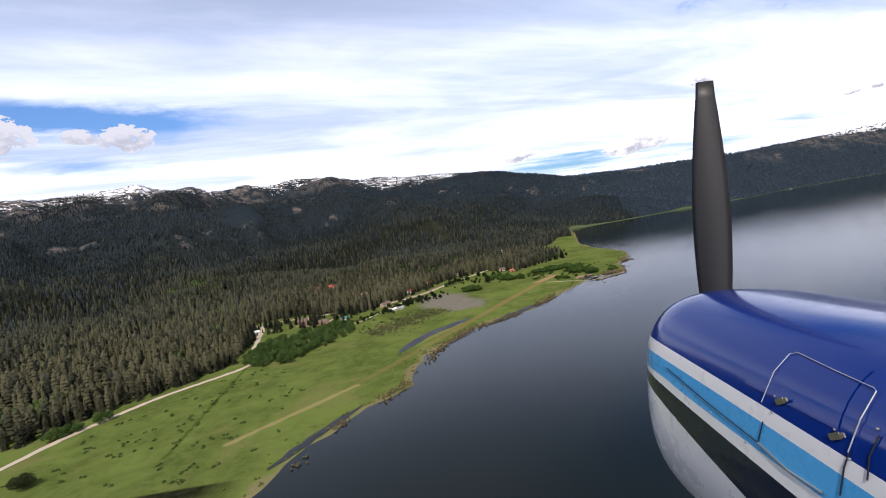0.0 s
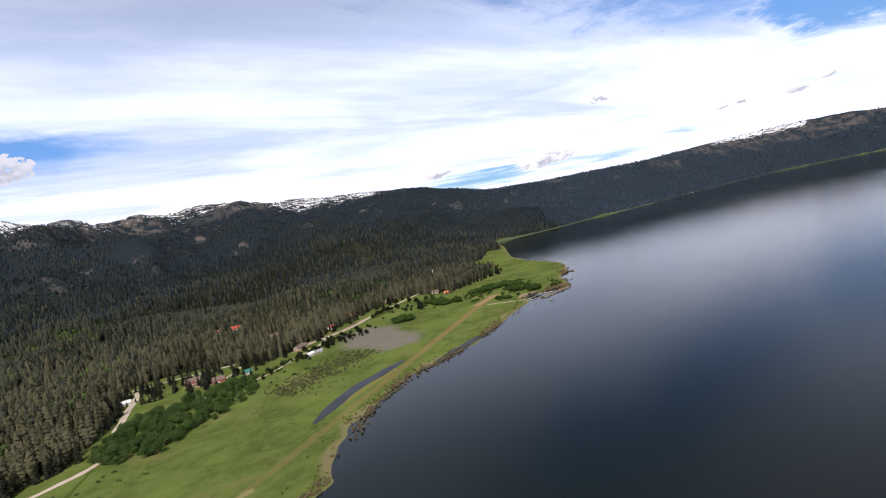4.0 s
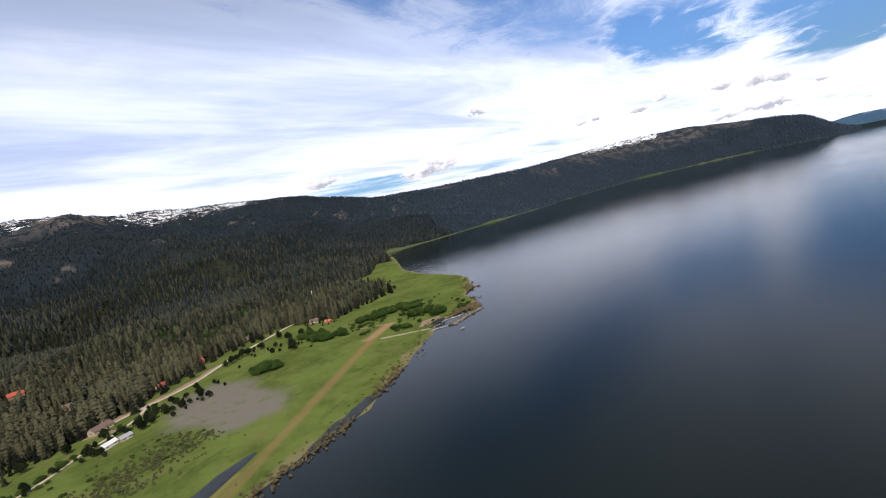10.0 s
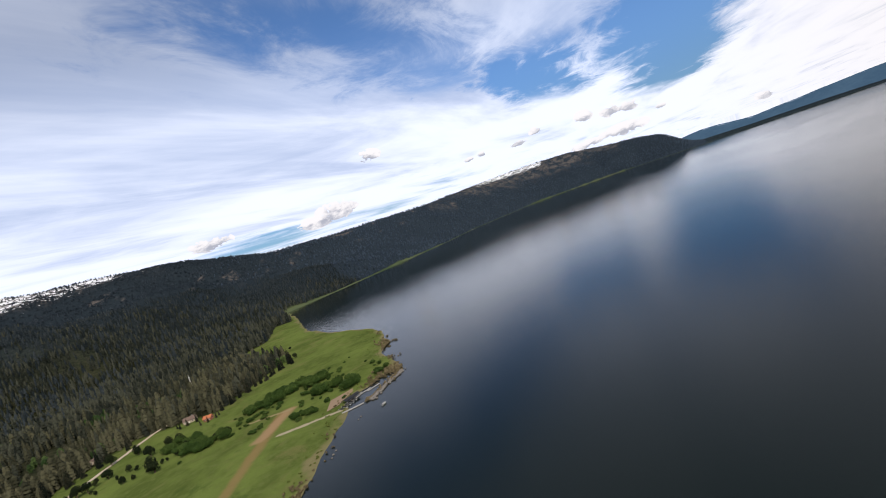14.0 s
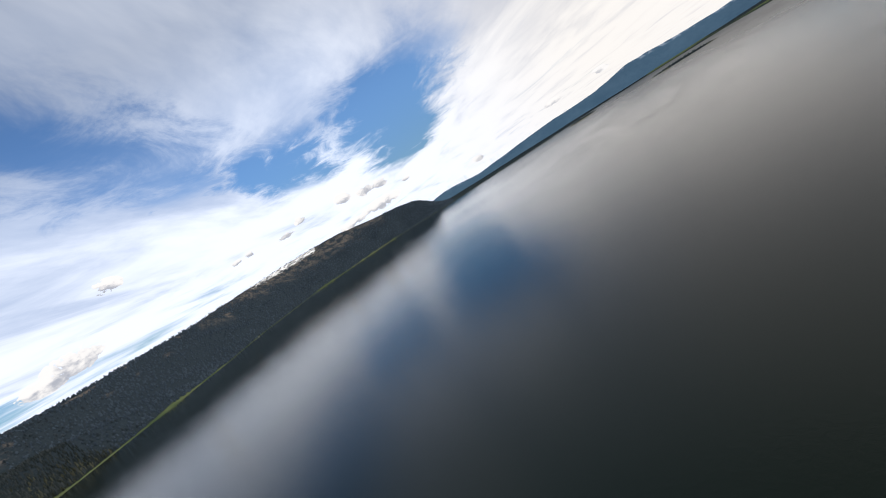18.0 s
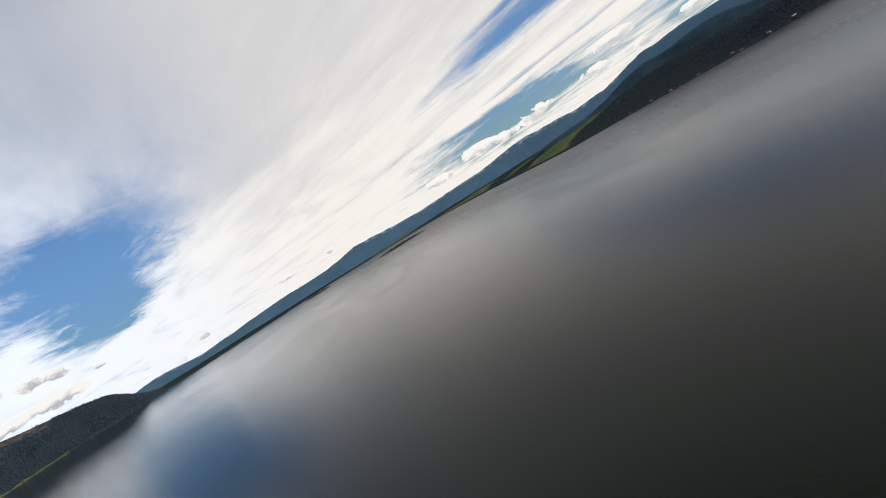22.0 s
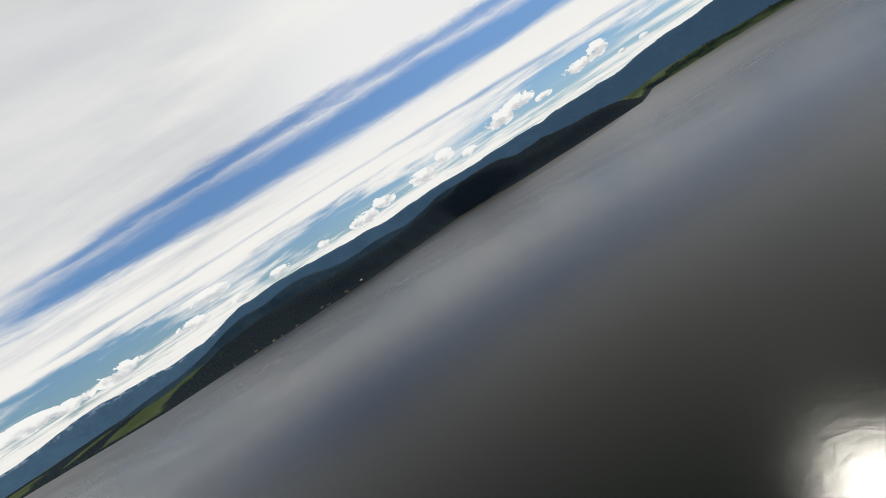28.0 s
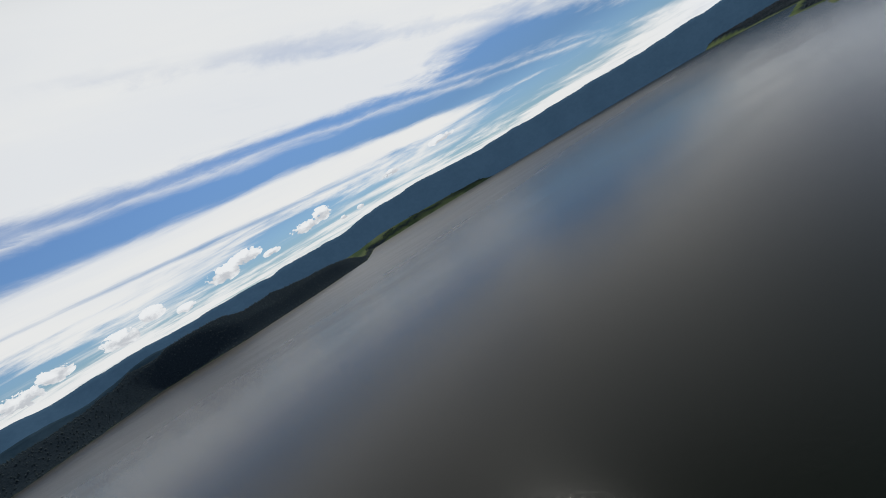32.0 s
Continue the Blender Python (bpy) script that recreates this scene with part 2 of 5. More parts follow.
w.put(back.inputs["Color"], w.mix(body, w.mix(thick, w.vec("MULTIPLY", w.vec("SCALE", sky.outputs[0], scale=w.ramp(el, 2.0, 16.0, 0.85, 1.6)), w.mix(w.ramp(w.math("MULTIPLY", wy, -1.0), -0.2, 0.8), (0.56, 0.77, 0.94), w.mix(w.ramp(el, 5.0, 9.0), (0.58, 0.70, 0.80), (0.40, 0.50, 0.60)))), white), heaped))
back.inputs["Strength"].default_value = 0.1
w.put(w.add("ShaderNodeOutputWorld").inputs[0], back.outputs[0])


# ---- materials ----
def material(name):
    mat = bpy.data.materials.new(name)
    mat.use_nodes = True
    n = Nodes(mat.node_tree)
    shader = n.add("ShaderNodeBsdfPrincipled")
    n.put(n.add("ShaderNodeOutputMaterial").inputs[0], shader.outputs[0])
    return mat, n, shader


def plain(name, colour, rough=0.7, metal=0.0, vary=0.25, scale=1.2, bump=0.0, coat=0.0):
    """A surface of one colour with stains and grain at two scales."""
    mat, n, s = material(name)
    where = n.add("ShaderNodeTexCoord").outputs["Object"]
    stain = n.math("ADD", n.math("MULTIPLY", n.noise(where, scale, 4.0), 0.6), n.math("MULTIPLY", n.noise(where, scale * 9, 3.0), 0.4))
    chance = n.add("ShaderNodeObjectInfo").outputs["Random"]
    f = n.math("ADD", n.math("MULTIPLY", n.math("SUBTRACT", stain, 0.5), 2.0 * vary), n.math("MULTIPLY", n.math("SUBTRACT", chance, 0.5), vary * 0.6))
    n.put(s.inputs["Base Color"], n.mix(n.math("ADD", f, 0.5, clamp=True), tuple(c * (1 - vary) for c in colour), tuple(min(1.0, c * (1 + vary)) for c in colour)))
    n.put(s.inputs["Roughness"], n.ramp(stain, 0.2, 0.8, max(rough - 0.1, 0.02), min(rough + 0.1, 1.0)))
    s.inputs["Metallic"].default_value, s.inputs["Coat Weight"].default_value = metal, coat
    s.inputs["Coat Roughness"].default_value = 0.04
    if bump:
        n.put(s.inputs["Normal"], n.bump(stain, bump, 0.05))
    return mat


def foliage(name, dark, light, snowy=False):
    """Leaves or needles: each tree its own tint, with lighter tips."""
    mat, n, s = material(name)
    where = n.add("ShaderNodeNewGeometry").outputs["Position"]
    tint = n.attr("tint")
    chance = n.add("ShaderNodeObjectInfo").outputs["Random"]
    island = n.add("ShaderNodeNewGeometry").outputs["Random Per Island"]
    f = n.math("ADD", n.math("MULTIPLY", n.math("ADD", tint, n.math("MULTIPLY", chance, 0.6)), 0.45), n.math("ADD", n.math("MULTIPLY", n.noise(where, 0.5, 2.0), 0.28), n.math("MULTIPLY", island, 0.16)), clamp=True)
    n.put(s.inputs["Base Color"], n.mix(n.ramp(f, 0.18, 0.85), dark, light))
    s.inputs["Roughness"].default_value = 0.75
    s.inputs["Specular IOR Level"].default_value = 0.05
    n.put(s.inputs["Normal"], n.bump(n.noise(where, 2.2, 4.0), 0.6, 0.6))
    return mat


needles = foliage("conifer needles", (0.006, 0.009, 0.006), (0.082, 0.080, 0.045))
# cloud shade and distance haze are mixed into these five base colours
shaded_needles = foliage("conifer needles with cloud shade tint", (0.006, 0.009, 0.007), (0.056, 0.060, 0.041))
slope_firs = foliage("slope firs with shade and haze tint", (0.010, 0.015, 0.017), (0.034, 0.043, 0.046))
shaded_firs = foliage("western firs with cloud shade tint", (0.014, 0.021, 0.028), (0.032, 0.043, 0.053))
firs = foliage("distant firs with haze tint", (0.020, 0.032, 0.048), (0.040, 0.058, 0.080))
shore_firs = foliage("far shore firs with shade and haze tint", (0.014, 0.024, 0.029), (0.030, 0.044, 0.049))
wood_leaf = foliage("leaves of broad trees in the forest", (0.020, 0.040, 0.012), (0.085, 0.125, 0.036))
leaves = foliage("broad leaves", (0.034, 0.066, 0.017), (0.102, 0.152, 0.042))
willow_leaf = foliage("willow leaves", (0.028, 0.056, 0.012), (0.095, 0.140, 0.032))
brush = foliage("bare willow brush", (0.12, 0.095, 0.050), (0.30, 0.245, 0.135))
scrub_leaf = foliage("grey-green scrub", (0.055, 0.065, 0.030), (0.17, 0.155, 0.075))
sedge = foliage("sedge and dry grass", (0.075, 0.10, 0.022), (0.19, 0.21, 0.05))
bark = plain("conifer bark", (0.10, 0.065, 0.045), 0.9, vary=0.4, scale=3.0, bump=0.4)
gravel = plain("gravel road", (0.50, 0.42, 0.32), 0.95, vary=0.25, scale=0.15, bump=0.2)

# ---- plan of the land ----
MID = (200.0, 280.0)
NEAR_SHORE = [(-1536, -1324), (-1420, -1080), (-1190, -900), (-1100, -600), (-700, -330), (-330, -150), (-200, -40), (-165, 30), (-145, 130), (-134, 202), (-118, 249), (-102, 290), (-76, 333), (-70, 399), (-37, 471), (30, 527), (46, 556), (80, 608), (95, 628), (115, 665),
              (124, 685), (142, 704), (153, 701), (166, 712), (186, 706), (200, 754), (207, 793), (234, 824), (247, 878), (254, 957), (228, 1103), (226, 1228), (264, 1470), (290, 1700), (308, 1840)]
FAR_SHORE = [(506, 1909), (930, 2110), (1190, 2250), (1530, 2490), (2330, 2795), (2967, 2588), (3160, 1920), (3500, 1320), (3950, 970), (4050, 540), (3900, 0), (3431, -230), (3003, -370), (2192, -560), (2032, -752),
             (1772, -1000), (1600, -1234), (1470, -1560), (1400, -1900), (986, -1902), (658, -2113), (368, -2424), (330, -3000), (300, -3650), (-200, -3850), (-1000, -3850), (-2000, -3600), (-2700, -3100), (-2300, -1900)]
LAKE = np.array(NEAR_SHORE + FAR_SHORE, float)
# edge of the main forest, from south to north; trees stand to the west of it
WOOD = np.array([(-420, -60), (-410, 100), (-376, 290), (-343, 343), (-317, 391), (-284, 451), (-312, 530), (-352, 606), (-372, 668), (-309, 684), (-244, 652), (-193, 645), (-166, 700), (-135, 765), (-104, 844), (-42, 920), (40, 868),
                 (96, 935), (150, 1000), (122, 1130), (96, 1240), (160, 1293), (196, 1420), (215, 1520), (262, 1496), (288, 1700), (306, 1850), (322, 1868), (500, 1930), (920, 2136), (1178, 2276), (1516, 2518), (1900, 2800), (2600, 3050), (3400, 2900), (3600, 4500), (-4500, 4500), (-4500, -60)], float)
AIRSTRIP = ((-124.0, 336.0), (88.0, 748.0))


def reach(p, poly, closed=True):
    """Distance of points from a line of corners, and whether they lie inside it."""
    best, inside = np.full(len(p), 1e9), np.zeros(len(p), bool)
    ends = np.roll(poly, -1, 0) if closed else poly[1:]
    for a, b in zip(poly, ends):
        d = b - a
        t = np.clip(((p - a) @ d) / (d @ d), 0, 1)
        best = np.minimum(best, np.hypot(*(p - a - t[:, None] * d).T))
        cross = (a[1] > p[:, 1]) != (b[1] > p[:, 1])
        x = a[0] + (p[:, 1] - a[1]) / (d[1] if d[1] else 1e-9) * d[0]
        inside ^= cross & (p[:, 0] < x)
    return best, inside


GRID = np.random.RandomState(7).rand(256, 256)


def cloudy(x, y, size):
    """Smooth value noise, -1 to 1."""
    u, v = x / size, y / size
    i, j = np.floor(u).astype(int), np.floor(v).astype(int)
    f, g = u - i, v - j
    f, g = f * f * (3 - 2 * f), g * g * (3 - 2 * g)
    at = lambda a, b: GRID[a % 256, b % 256]
    return 2 * ((at(i, j) * (1 - f) + at(i + 1, j) * f) * (1 - g) + (at(i, j + 1) * (1 - f) + at(i + 1, j + 1) * f) * g) - 1


def rough(x, y, size, steps=4):
    return sum(cloudy(x + 31 * k, y - 57 * k, size / 2**k) / 2**k for k in range(steps))


def step(lo, hi, v):
    t = np.clip((v - lo) / (hi - lo), 0, 1)
    return t * t * (3 - 2 * t)


# mountains, by direction from the middle of the plan: degrees, foot, crest (metres out), height
RANGE = np.array([(-180, 3950, 4350, 312), (-173, 3950, 4350, 331), (-164, 3950, 4350, 277), (-151, 3950, 4350, 279), (-143, 3900, 4350, 260), (-128, 3300, 4300, 300), (-110, 2000, 3800, 450), (-80, 1500, 3500, 520), (-60, 1300, 3480, 545),
                  (-50, 1300, 3480, 575), (-44, 1300, 3480, 622), (-40, 1300, 3480, 566), (-31, 1300, 3480, 540), (-25, 1300, 3450, 548), (-15, 1250, 3400, 482), (-7, 1250, 3350, 452), (-2, 1300, 3300, 415), (5, 1500, 2900, 318), (12, 1750, 2700, 288),
                  (20, 1900, 2750, 284)])
RANGE_EAST = np.array([(30, 2500, 3200, 274), (38, 3150, 3900, 318), (44, 3380, 4050, 290), (52, 3600, 4150, 226), (58, 3480, 4050, 88), (65, 3750, 4350, 66), (75, 4000, 4400, 116), (81, 4050, 4400, 118), (85, 4050, 4400, 168), (90, 4000, 4400, 150), (95, 3900, 4400, 134),
                       (103, 3600, 4400, 152), (110, 3300, 4350, 212), (116, 3100, 4350, 176), (120, 3000, 4350, 190), (125, 2950, 4350, 290), (133, 2900, 4350, 305), (139, 2900, 4350, 278), (145, 2900, 4350, 265), (153, 3000, 4350, 274),
                       (167, 3200, 4350, 272), (177, 3500, 4350, 275)])
RANGE = np.concatenate([RANGE, RANGE_EAST, [(180, 3950, 4350, 312)]])
# the skyline of the near ranges: degrees, height
CREST = np.array([(-60, 548), (-54.6, 553), (-50, 577), (-47, 593), (-44, 624), (-41.4, 584), (-38.5, 550), (-31, 543), (-28, 556), (-25, 551), (-21, 512), (-17.4, 502), (-14, 475), (-8.5, 447), (-4, 428), (-1.5, 405), (0.5, 365), (4, 316), (6.6, 278), (11, 258), (15, 248), (20, 246), (26.5, 250),
                  (31.5, 273), (34.5, 290), (38.5, 309), (43, 307), (46, 298), (49.5, 258), (53, 225), (55.5, 188), (58, 135)])
feet, tops = (np.interp(CREST[:, 0], RANGE[:, 0], RANGE[:, k]) for k in (1, 2))
CREST[:, 1] -= np.where(CREST[:, 0] > 2, 9, 4)
outer = (RANGE[:, 0] < -61) | (RANGE[:, 0] > 59)
RANGE = np.concatenate([RANGE[outer & (RANGE[:, 0] < 0)], np.stack([CREST[:, 0], feet, tops, CREST[:, 1]], -1), RANGE[outer & (RANGE[:, 0] > 0)]])
# low wooded hills on the far shore: degrees, crest, height
HILLS = np.array([(100, 3600, 2), (112, 2750, 40), (121, 2550, 96), (128, 2500, 100), (134, 2350, 92), (140, 2300, 104), (145, 2440, 92), (148, 2560, 112), (150, 2680, 150), (154, 2650, 146), (160, 2620, 136), (165, 2680, 110), (169, 2740, 90), (174, 2900, 68), (180, 3300, 40)])


def land(x, y):
    """Height of the ground, and how far inland a place lies (below 0: in the lake)."""
    p = np.stack([x, y], -1)
    off, wet = reach(p, LAKE)
    inland = np.where(wet, -off, off) + 5.0 * rough(x, y, 60, 3) + 2.0 * cloudy(x, y, 11)
    dx, dy = x - MID[0], y - MID[1]
    r, az = np.hypot(dx, dy), np.degrees(np.arctan2(dx, dy))
    foot, crest, top = (np.interp(az, RANGE[:, 0], RANGE[:, k]) for k in (1, 2, 3))
    z = np.clip(inland * 0.10, -5, 0.9) + 0.9 * step(10, 80, inland) + 0.25 * rough(x, y, 40, 3) * step(5, 60, inland)
    woods, west = reach(p, WOOD)
    deep = np.where(west & (inland > 12), woods, 0.0)
    dry = step(0, 80, inland)
    z += np.minimum(deep, 1500) * 0.022 * (1 + 0.5 * rough(x, y, 420, 3)) * step(0, 200, deep) * dry
    z += 24 * (rough(x, y, 430, 3) + 0.30) * step(60, 420, deep) * step(150, -350, x) * dry
    z += 74 * step(3780, 4380, r) * np.where((az > 169) | (az < -150), 1, np.where(az < -135, 0.5, 0)) * dry
    s = np.clip((r - foot) / (crest - foot), 0, 1.35)
    shape = np.where(s < 1, 0.35 * s + 0.65 * s * s * (3 - 2 * s), 1 - 0.5 * (s - 1))
    ribs = 1 - np.abs(rough(x, y, 620, 4))
    z = np.where(s > 0, z * (1 - step(0.45, 0.96, s)), z)
    far_off = step(56, 60, az) + step(-120, -128, az)
    top = top * (1 - np.clip(far_off, 0, 1) * 0.86)
    mount = top * shape + top * (0.20 * (ribs - 0.60) + 0.05 * rough(x, y, 140, 3)) * np.sin(np.pi * np.clip(s, 0, 1)) + top * 0.008 * rough(x, y, 110, 3) * step(0.8, 1, s)
    z += np.where(s > 0, mount - 0.0, 0) * step(0, 60, inland)
    hill_r, hill_h = (np.interp(az, HILLS[:, 0], HILLS[:, k], left=0, right=0) for k in (1, 2))
    z = np.maximum(z, np.where(hill_h > 0, hill_h * np.exp(-(((r - hill_r) / 260.0) ** 2)) * (1 + 0.16 * rough(x, y, 300, 4)) * step(0, 160, inland), -9) * np.where(inland > 0, 1, 0) + np.where(inland > 0, 0, -9))
    bald = np.hypot(x + 1018, y - 1868)
    z += 55 * np.exp(-((bald / 130) ** 2))
    for ix, iy, long_, turn in ((3483, 975, 110, 80), (3140, 305, 185, 91)):
        a = radians(turn)
        u, v = (x - ix) * math.sin(a) + (y - iy) * math.cos(a), (x - ix) * math.cos(a) - (y - iy) * math.sin(a)
        hump = 1 - (u / 48) ** 2 - (v / long_) ** 2
        z = np.where(hump > -1.5, np.maximum(z, 9 * hump), z)
        inland = np.where(hump > 0, np.maximum(inland, hump * 40), inland)
    return z, inland, deep, s


MUD = np.array([(-117, 692), (-92, 715), (-57, 687), (-24, 605), (-22, 578), (-58, 578), (-118, 628)], float)
ring = np.concatenate([np.arange(0, 1500, 6.0), np.geomspace(1500, 4640, 150)])
turns = np.radians(np.concatenate([np.arange(-112, 34, 0.32), np.arange(34, 248, 0.5)]))
rr, aa = np.meshgrid(ring, turns, indexing="ij")
gx, gy = (MID[0] + rr * np.sin(aa)).ravel(), (MID[1] + rr * np.cos(aa)).ravel()
gz, inland, deep, slope = land(gx, gy)


def sheet_mesh(name, x, y, z, rows, cols, wrap, fields=()):
    mesh = bpy.data.meshes.new(name)
    i, j = np.meshgrid(np.arange(rows - 1), np.arange(cols if wrap else cols - 1), indexing="ij")
    k = (j + 1) % cols
    quads = np.stack([i * cols + j, (i + 1) * cols + j, (i + 1) * cols + k, i * cols + k], -1).reshape(-1, 4)
    mesh.vertices.add(len(x))
    mesh.vertices.foreach_set("co", np.stack([x, y, z], -1).astype(np.float32).ravel())
    mesh.loops.add(quads.size)
    mesh.loops.foreach_set("vertex_index", quads.ravel().astype(np.int32))
    mesh.polygons.add(len(quads))
    mesh.polygons.foreach_set("loop_start", np.arange(0, quads.size, 4, dtype=np.int32))
    mesh.polygons.foreach_set("use_smooth", np.ones(len(quads), bool))
    mesh.update(calc_edges=True)
    mesh.flip_normals()
    for key, values in fields:
        mesh.attributes.new(key, "FLOAT", "POINT").data.foreach_set("value", values.astype(np.float32))
    return mesh


wood = np.where(deep > 0, step(0, 14, deep), 0)
gr, gaz = np.hypot(gx - MID[0], gy - MID[1]), np.degrees(np.arctan2(gx - MID[0], gy - MID[1]))
wood = np.where((gaz > 26) & (gr > 1500), np.maximum(wood, np.where(gaz > 60, step(-6, 2, inland), step(4, 14, inland))), wood)
wood = np.where(gaz < -100, step(10, 40, inland), wood)
field = np.where((gaz > 169) | (gaz < -150), step(50, 80, inland) * step(3500, 3600, gr), 0)
field = np.maximum(field, 0.5 * step(60, 120, inland) * step(0.0, 0.25, rough(gx, gy, 260, 3)) * ((gaz > 86) & (gaz < 120)))
wood = wood * (1 - field)
field = np.maximum(field, np.where(gaz > -180, step(1400, 1560, gr), 0) * (1 - wood))
glade = 0.4 * step(0.74, 0.95, rough(gx, gy, 210, 3) + 0.25 * cloudy(gx, gy, 50)) * np.where(deep > 60, 1, 0)
glade = np.maximum(glade, np.exp(-((np.hypot(gx + 1018, gy - 1868) / 95) ** 4)))
mud_d, mud_in = reach(np.stack([gx, gy], -1), MUD)
mud = step(-14, 10, np.where(mud_in, mud_d, -mud_d) + 9 * rough(gx, gy, 30, 3))
bare = step(330, 480, gz + 70 * rough(gx, gy, 260, 4)) * np.where(gaz < 30, 1, 0)
bare = np.maximum(bare, step(150, 250, gz + 40 * rough(gx, gy, 150, 4)) * np.where((gaz > 27) & (gaz < 52), 0.8, 0))
bare = np.maximum(bare, step(0.85, 1.0, rough(gx, gy, 90, 3)) * step(130, 170, gz) * np.where(np.abs(gaz) < 60, 1, 0))
snow = step(-0.1, 0.7, (gz - 450) / 230 + 0.35 * rough(gx, gy, 120, 4)) * np.where((gaz < 60) & (gaz > -110), 1, 0) * step(360, 470, gz)
snow = np.maximum(snow, 0.62 * step(360, 450, gz) * np.where((gaz > -64) & (gaz < -37), 1, 0))
snow = np.maximum(snow, (0.74 + 0.28 * rough(gx, gy, 240, 3)) * step(0.66, 0.84, slope) * np.where((gaz > -40) & (gaz < -2), 1, 0))
snow = np.maximum(snow, 0.95 * step(225, 275, gz) * np.where((gaz > 34) & (gaz < 43), 1, 0))

mat_ground, n, s = material("meadow, forest floor, rock and snow")
pos = n.add("ShaderNodeNewGeometry").outputs["Position"]
patch, grain, small = n.noise(pos, 0.012, 5.0, 0.6), n.noise(pos, 0.16, 5.0, 0.65), n.noise(pos, 1.1, 3.0)
grass = n.mix(n.ramp(n.math("ADD", n.math("MULTIPLY", patch, 0.6), n.math("MULTIPLY", n.noise(pos, 0.045, 5.0, 0.65, 0.5), 0.4)), 0.40, 0.60), (0.084, 0.112, 0.028), (0.142, 0.186, 0.046))
grass = n.mix(n.math("MULTIPLY", n.ramp(n.noise(n.vec("ADD", pos, (70.0, 210.0, 0.0)), 0.018, 6.0, 0.68, 0.8), 0.52, 0.66), 0.6), grass, (0.190, 0.172, 0.070))
grass = n.mix(n.math("MULTIPLY", n.ramp(n.noise(n.vec("ADD", pos, (310.0, 20.0, 0.0)), 0.03, 5.0, 0.7, 0.6), 0.56, 0.66), 0.55), grass, (0.048, 0.080, 0.020))
grass = n.mix(n.ramp(grain, 0.45, 0.75), grass, (0.130, 0.158, 0.048))
grass = n.mix(n.math("MULTIPLY", n.ramp(n.noise(n.vec("MULTIPLY", pos, (1.0, 2.2, 1.0)), 0.045, 3.0), 0.66, 0.74), 0.4), grass, (0.050, 0.080, 0.016))
grass = n.mix(n.math("MULTIPLY", n.ramp(small, 0.3, 0.8), 0.35), grass, (0.06, 0.10, 0.015))


def from_line(a, b):
    """Distance of the ground from a straight line on the plan."""
    a, b = np.array(a), np.array(b)
    d, px = b - a, n.xyz(pos)
    t = n.math("DIVIDE", n.math("ADD", n.math("MULTIPLY", n.math("SUBTRACT", px[0], float(a[0])), float(d[0])), n.math("MULTIPLY", n.math("SUBTRACT", px[1], float(a[1])), float(d[1]))), float(d @ d), clamp=True)
    ex = n.math("SUBTRACT", n.math("SUBTRACT", px[0], float(a[0])), n.math("MULTIPLY", t, float(d[0])))
    ey = n.math("SUBTRACT", n.math("SUBTRACT", px[1], float(a[1])), n.math("MULTIPLY", t, float(d[1])))
    return n.math("POWER", n.math("ADD", n.math("POWER", n.math("ABSOLUTE", ex), 2.0), n.math("POWER", n.math("ABSOLUTE", ey), 2.0)), 0.5), t


away, along = from_line(*AIRSTRIP)
away = n.math("ADD", away, n.math("MULTIPLY", n.math("SUBTRACT", grain, 0.5), 5.0))
worn = n.math("MULTIPLY", n.ramp(n.math("ADD", away, n.math("MULTIPLY", n.math("SUBTRACT", patch, 0.5), 6.0)), n.math("ADD", n.math("MULTIPLY", along, 5.0), 4.0), 2.0), n.math("ADD", n.math("MULTIPLY", along, 0.6), 0.25))
grass = n.mix(worn, grass, (0.25, 0.165, 0.075))
for line, wide, colour in ((((-179, 260), (-120, 340)), 4.0, (0.27, 0.23, 0.10)), (((60, 704), (93, 746)), 9.0, (0.33, 0.22, 0.12)), (((74, 693), (120, 676)), 3.5, (0.42, 0.36, 0.26)), (((57, 768), (93, 746)), 3.0, (0.30, 0.24, 0.13)),
                           (((-259, 425), (-214, 250)), 2.2, (0.055, 0.085, 0.016)), (((-88, 440), (-48, 500)), 5.0, (0.20, 0.18, 0.06))):
    far_off, _ = from_line(*line)
    grass = n.mix(n.math("MULTIPLY", n.ramp(n.math("ADD", far_off, n.math("MULTIPLY", n.math("SUBTRACT", grain, 0.5), 6.0)), wide, wide * 0.35), 0.8), grass, colour)
shore = n.ramp(n.math("ADD", n.attr("inland"), n.math("MULTIPLY", n.math("SUBTRACT", n.noise(pos, 0.035, 4.0), 0.5), 34.0)), 9.0, 0.5)
grass = n.mix(n.math("MULTIPLY", shore, 0.75), grass, n.mix(small, (0.15, 0.12, 0.065), (0.27, 0.23, 0.125)))
grass = n.mix(n.math("MULTIPLY", n.attr("mud"), n.ramp(n.noise(pos, 0.09, 6.0, 0.7), 0.30, 0.50, 0.35, 1.0)), grass, n.mix(small, (0.15, 0.138, 0.112), (0.215, 0.195, 0.158)))
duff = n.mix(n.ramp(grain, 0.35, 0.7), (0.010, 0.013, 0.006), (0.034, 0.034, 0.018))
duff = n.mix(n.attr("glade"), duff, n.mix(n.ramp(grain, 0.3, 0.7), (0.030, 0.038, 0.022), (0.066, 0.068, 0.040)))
# far treetop colour with haze and shade painted in, hazier by the north mask
duff = n.mix(n.attr("hazed_canopy"), duff, n.mix(n.attr("north"), n.mix(n.ramp(grain, 0.3, 0.7), (0.013, 0.020, 0.026), (0.026, 0.035, 0.042)), n.mix(n.ramp(grain, 0.3, 0.7), (0.017, 0.026, 0.036), (0.030, 0.042, 0.053))))
